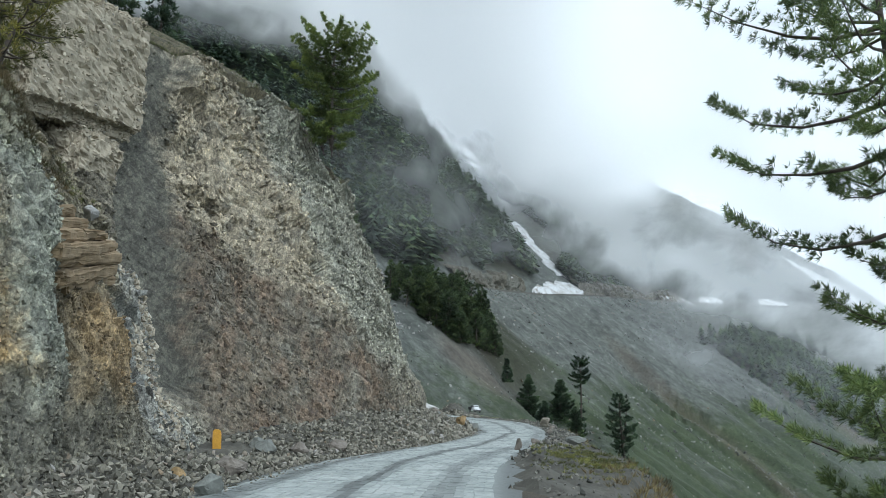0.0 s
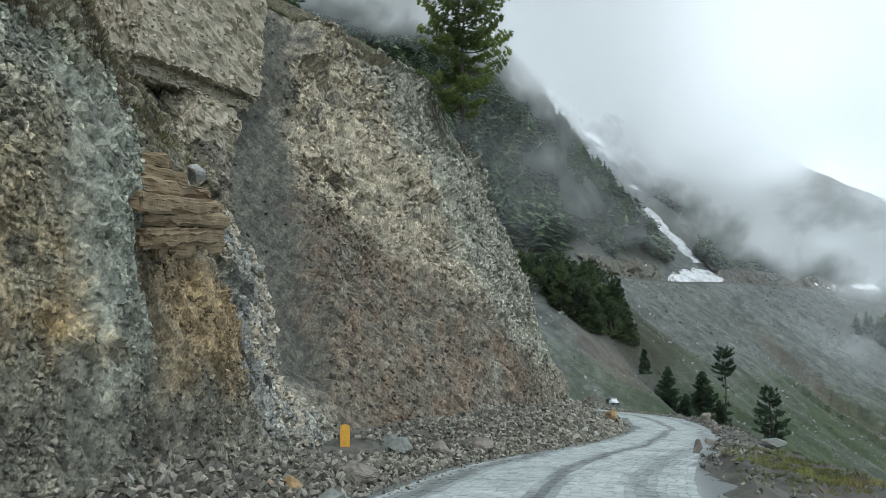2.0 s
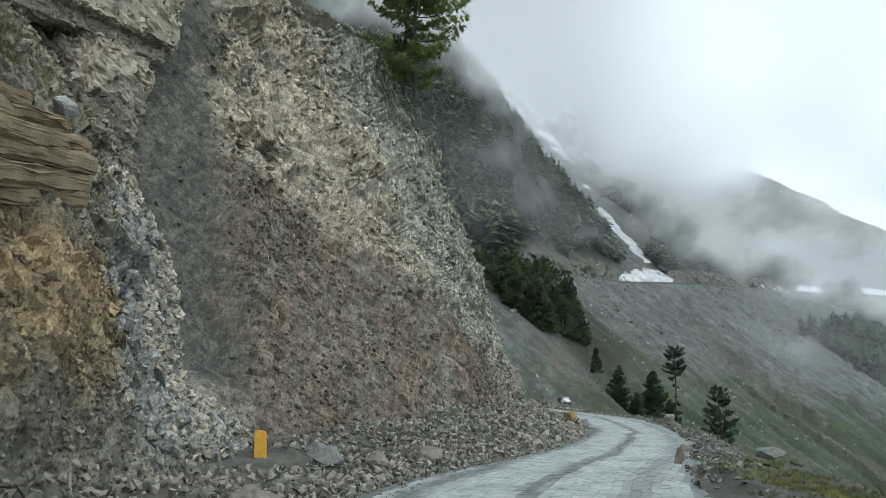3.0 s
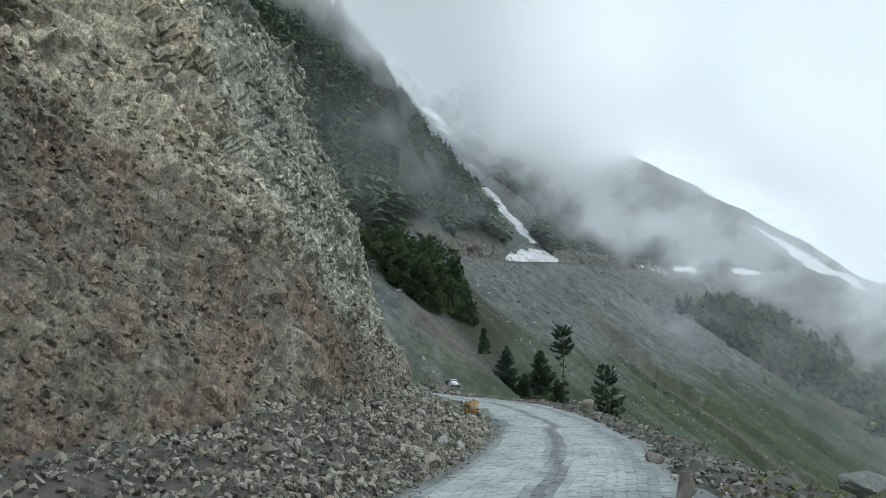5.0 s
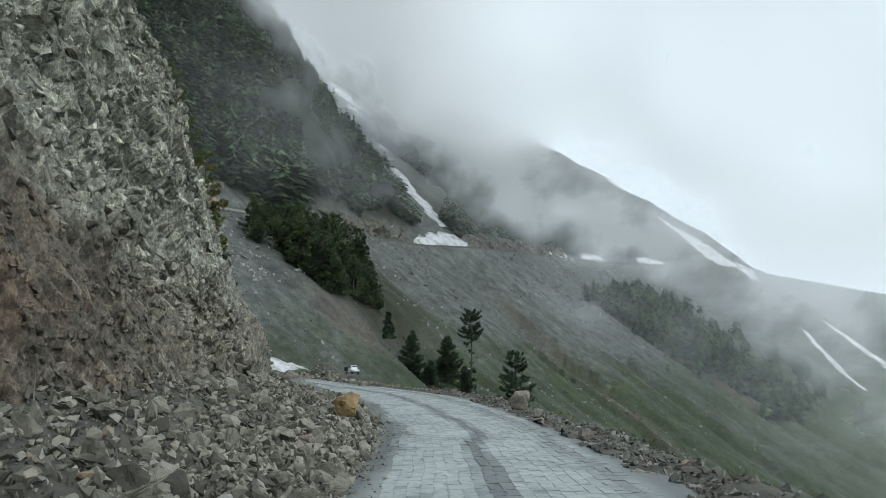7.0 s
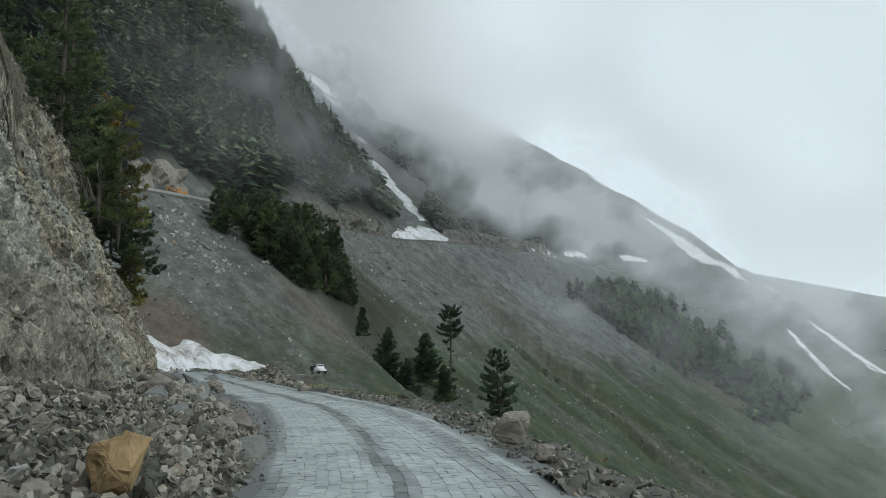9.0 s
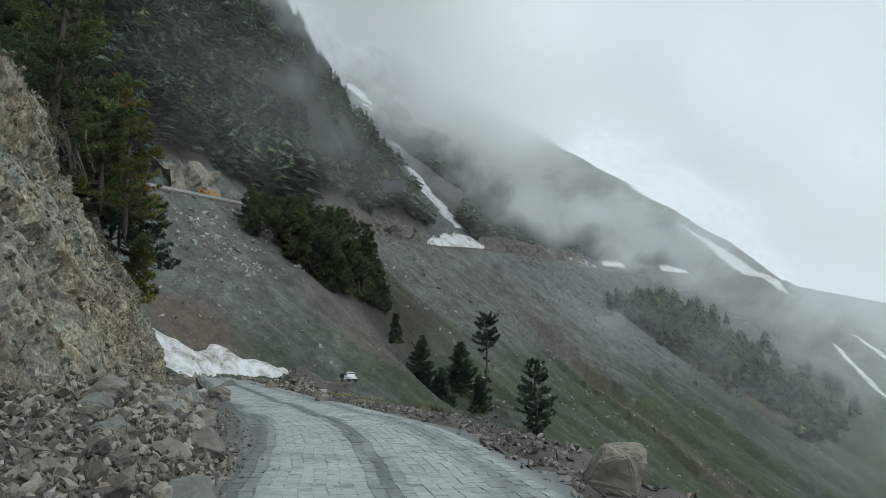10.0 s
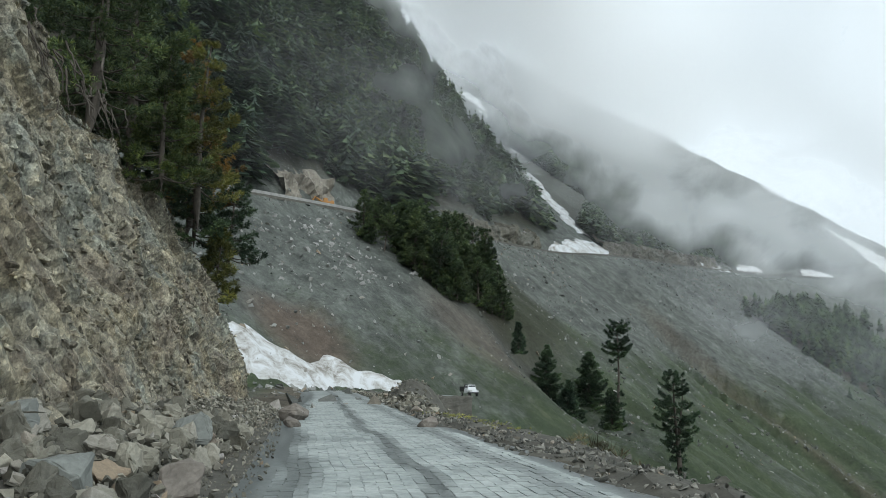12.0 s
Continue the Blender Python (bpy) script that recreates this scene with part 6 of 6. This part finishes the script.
blades("dry_grass", "dry brown grass hanging over the drop", np.concatenate([verge_turf(20, 3.5, 15, 500), verge_turf(80, 2.0, 14, 160), verge_turf(48, 8, 13, 200)]), 0.32, 14, 85, DRY, "grass", 0.04)


def top_brush(P, count, ylo, yhi, zlo, zhi, seed):
    r = np.random.default_rng(seed)
    flat = P.reshape(-1, 3)
    ok = np.where((flat[:, 1] > ylo) & (flat[:, 1] < yhi) & (flat[:, 2] > zlo) & (flat[:, 2] < zhi))[0]
    return flat[r.choice(ok, count)]


blades("brush", "dry olive brush on the slope above the cliff", top_brush(NEAR_P, 2600, 8, 23, 8.5, 17, 1), 0.28, 22, 86, DRY, "brush", 0.028)
blades("brush", "dry olive brush hanging in a band down the cliff", np.concatenate([top_brush(NEAR_P, 900, 9.5, 13, 7.2, 10.5, 11), top_brush(NEAR_P, 900, 13, 19, 6.8, 9.6, 12)]), 0.2, 22, 96, DRY, "brush", 0.026)
blades("brush", "green tufts hanging in a band down the cliff", np.concatenate([top_brush(NEAR_P, 260, 9.5, 14, 7.4, 11, 13), top_brush(NEAR_P, 260, 14, 20, 6.6, 8.8, 14)]), 0.18, 22, 97, GRASS, "brush", 0.026)
blades("brush", "green tufts on the cliff ledges", np.concatenate([top_brush(NEAR_P, 260, 15, 24, 7, 12, 2), top_brush(NEAR_P, 200, 34, 47, 19.4, 22, 3)]), 0.24, 18, 87, GRASS, "brush", 0.035)
blades("brush", "low brush along the rim of the rock cutting", top_brush(FAR_P, 420, 76, 106, 9.8, 13.5, 4), 0.3, 18, 88, DRY, "brush", 0.035)
def face_at(y, z):
    """The place on the near cliff at a length along it and a height."""
    flat = NEAR_P.reshape(-1, 3)
    return flat[np.argmin((flat[:, 1] - y) ** 2 + (flat[:, 2] - z) ** 2)]


blades("brush", "olive-brown grass on the steep slope above the cliff", top_brush(NEAR_P, 2200, 8.5, 16.5, 7.0, 11.5, 15), 0.24, 22, 98, DRY, "brush", 0.03)
for k, (y, z, hgt) in enumerate([(16.2, 9.0, 2.6), (14.9, 8.6, 2.3), (17.4, 9.6, 2.6), (15.6, 9.9, 2.2)]):
    x, y, z = face_at(y, z)
    pine("shrub", "yellowing shrub hanging over the cliff", (x, y, z - 0.15), hgt, [(0.2, 1.1, 7, 0.0), (0.45, 1.3, 8, 0.1), (0.7, 1.0, 8, 0.3), (0.95, 0.5, 6, 0.6)], 90 + k, NEEDLE_GOLD, 0.05, 0.2, 16, 0.06, (0.5, -0.05), 14, 0, "shrubs above the cliff")


# ---- hanging roots at the rims ----
def roots(anchor, count, seed):
    r = np.random.default_rng(seed)
    out = []
    for _ in range(count):
        a = np.array(anchor) + r.normal(size=3) * (0.5, 1.3, 0.25)
        t = np.linspace(0, 1, 6)[:, None]
        ln = r.uniform(0.6, 1.8)
        line = a + t * np.array([0.35, r.normal() * 0.25, -1.0]) * ln + r.normal(size=(6, 3)) * 0.06
        out.append(tube(line, 0.035 * (1.1 - t[:, 0]), 5))
    return joined(out)


rim_line = NEAR_P[(NEAR_P[:, -35, 1] > 33.5) & (NEAR_P[:, -35, 1] < 57)][:, -36:-30].reshape(-1, 3)
r = np.random.default_rng(58)
blades("dry_grass", "short dry grass along the cliff's rim", rim_line[r.integers(0, len(rim_line), 900)] + r.normal(size=(900, 3)) * (0.1, 0.1, 0.02), 0.18, 16, 59, GRASS, "grass", 0.03)
for k, anchor in enumerate([(-15.0, 80.5, 11.3), (-15.8, 84.5, 11.2), (-12.2, 45.6, 17.6)]):
    tagged(new("roots", mesh("roots", *roots(anchor, 16, 70 + k), BARK)), "bare hanging tree roots at the broken rim", "roots", kind="stuff")


# ---- mist ----
# Bearings and heights below are degrees as seen from the road at its middle.
WATCH = np.array([-1.1, 41.8, 1.86])
# The underside of the cloud deck: bearing, height.
DECK = ((-38, 34), (-22, 32.5), (-15, 29.5), (-11.5, 26.4), (-9.3, 25.0), (-6.3, 24.4), (-3.9, 22.8), (-1.6, 20.6), (1.6, 18.0), (5.6, 16.6), (9.7, 15.8), (13.6, 15.8), (17.5, 14.8), (23.5, 10.6), (26.5, 6.8), (29, 5.4), (34, 5.0), (50, 4.6))
# Torn wisps that hang lower: bearing, height, half length, half width, fall to the right, how thick.
WISPS = ((6.8, 14.2, 5.0, 1.9, 40, 0.45), (14.0, 9.9, 4.5, 1.5, 15, 0.38), (20.6, 8.6, 5.0, 1.4, 15, 0.34), (1.6, 17.8, 3.7, 1.7, 50, 0.34), (-11.5, 17.5, 9.0, 5.0, 35, 0.10), (-6.4, 19.3, 3.6, 2.0, 50, 0.16),
         (-4.6, 14.5, 4.4, 1.7, 40, 0.12), (-0.8, 12.7, 3.3, 1.3, 30, 0.14), (28.6, 3.6, 5.2, 2.2, 40, 0.40), (31.5, -1.4, 6.0, 2.6, 40, 0.18), (21.2, 5.6, 4.2, 1.0, 20, 0.12), (13.0, 4.6, 4.2, 1.3, 20, 0.12),
         (24.0, -0.6, 4.6, 1.9, 40, 0.08), (32.0, 5.0, 4.6, 2.0, 30, 0.40), (9.5, 12.8, 6.5, 2.6, 30, 0.36), (18.0, 10.8, 4.5, 2.0, 30, 0.26))


def angles(p):
    """Bearing and height, in degrees, of rows of points."""
    v = p - WATCH
    return np.degrees(np.arctan2(v[:, 0], v[:, 1])), np.degrees(np.arctan2(v[:, 2], np.hypot(v[:, 0], v[:, 1])))


def mist_sheet(line, thickness, step=2.0, ground=12.0):
    """One hanging veil along a line of x, y; it thins to nothing where it nears the ground."""
    c = curve_through(line, step)
    zz = np.arange(-42, 262, 2.5)
    nz = len(zz)
    x, y, z = np.repeat(c[:, 0], nz), np.repeat(c[:, 1], nz), np.tile(zz, len(c))
    p = np.stack([x, y, z], 1)
    b, e = angles(p)
    q = np.stack([b, e * 1.3, 0 * b], 1)
    b = b + 1.7 * fractal(q, 5.0, 3, 4)
    e = e + 1.5 * fractal(q, 4.5, 8, 4)
    thick = thickness(b, e)
    thick = thick * (1 + 0.35 * fractal(q, 2.6, 13, 4) * (1 - thick))
    thick = np.clip(thick, 0, 0.985) * ramp01(z - land(x, y)[0], 0.5, ground)
    f = grid_faces(len(c), nz)
    me = mesh("mist", p, f[thick[f].max(1) > 0.004], MIST, True)
    floats(me, "thick", thick)
    return tagged(new("mist", me), "low cloud and drifting mist before the mountainside", "cloud", kind="stuff")


def front_veil(b, e):
    base = np.interp(b, *np.array(DECK).T)
    clear = (1 - 0.985 * ramp01(e - base, -4.2, 3.0)) * (1 - 0.05 * ramp01(b, 0, 14))
    clear = 1 - (1 - clear) * (1 - 0.35 * ramp01(e - base, 3, 8) * ramp01(b, 2, 10))
    for b0, e0, long, wide, fall, much in WISPS:
        a = radians(fall)
        u, v = (b - b0) * math.cos(a) - (e - e0) * math.sin(a), (b - b0) * math.sin(a) + (e - e0) * math.cos(a)
        clear = clear * (1 - much * np.exp(-((u / long) ** 2) - (v / wide) ** 2))
    return 1 - clear


def back_veil(b, e):
    return (0.06 + 0.90 * ramp01(e, 12.5, 25.5)) * ramp01(-b, -5.0, 4.0)


MIST = make_cloud()
mist_sheet([(-121, 133), (-74, 180), (-41, 233), (-15, 292), (16, 338), (60, 352), (120, 318), (215, 245)], front_veil)
mist_sheet([(-150, 540), (-100, 486), (-40, 432), (6, 392), (40, 372)], back_veil, 4.0, 9.0)


# ---- block paving, piece by piece ----
PIECE_W, PIECE_L = 0.19, 0.25


def paver_points(i0, i1, a0, a1, r, crooked):
    """Corners of a paving block with a slightly drawn-in top."""
    g = 0.002 + 0.009 * r[0] ** 2
    top, low = -0.005 + 0.013 * r[1], -0.05
    tilt = (r[2] - 0.5) * 0.012
    out = []
    for h, inset in ((low, g * 0.6), (top, g)):
        for i, a, sgn in ((i0, a0, -1), (i0, a1, 1), (i1, a1, 1), (i1, a0, -1)):
            q = road_point(i + (inset if i == i0 else -inset) * 0.5, a + (inset if a == a0 else -inset) + crooked(i), h + tilt * sgn)
            out.append(q)
    return out


PAVER_FACES = [(4, 5, 6, 7), (0, 1, 5, 4), (1, 2, 6, 5), (2, 3, 7, 6), (3, 0, 4, 7)]


def pave():
    rng = np.random.default_rng(19)
    first = int(np.argmax(LOWER[:, 1] > 6))
    last = int(np.argmax(LOWER[:, 1] > 118))
    verts, faces, acr, single = [], [], [], []
    cols = int(5.6 / PIECE_W)
    step = PIECE_L / 0.5
    for c in range(cols):
        a0 = -2.8 + c * PIECE_W
        a1 = a0 + PIECE_W
        shift = rng.uniform(0, 1)
        ph = rng.uniform(0, 6.28)
        i = first + shift * step
        while i < last:
            ln = step * rng.uniform(0.7, 1.35)
            half = np.interp(i, [0, len(LOWER)], [0, 0]) + LOWER[int(i), 3] / 2 * 0.97
            if abs((a0 + a1) / 2) < half - 0.1 and rng.uniform() > 0.03:
                nudge = 0.022 * (rng.uniform() - 0.5)
                wave = lambda k: nudge + 0.035 * math.sin(k * 0.22 + 1.3) + 0.02 * math.sin(k * 0.9 + ph * 0.15)  # noqa: E731
                pts = paver_points(i, i + ln, a0, a1, rng.uniform(size=3), wave)
                y = LOWER[int(i), 1]
                if 66.5 < y < 70.5 and len(single) < 300 and c % 1 == 0:
                    single.append((pts, (a0 + a1) / 2))
                else:
                    b = len(verts)
                    verts.extend(pts)
                    acr.extend([(a0 + a1) / 2] * 8)
                    faces.extend([[b + k for k in f] for f in PAVER_FACES])
            i += ln
    me = mesh("paving_blocks", np.array(verts), np.array(faces), PAVING)
    floats(me, "across", acr)
    tagged(part("paving_blocks", me, PAVING, road), "pale grey concrete paving blocks", kind="stuff")
    for pts, a in single:
        p = np.array(pts)
        mid = p.mean(0)
        m = mesh("paver", p - mid, np.array(PAVER_FACES), PAVING)
        floats(m, "across", [a] * 8)
        ob = part("paver", m, PAVING, road)
        ob.matrix_basis = Matrix.Translation(Vector(mid))


pave()
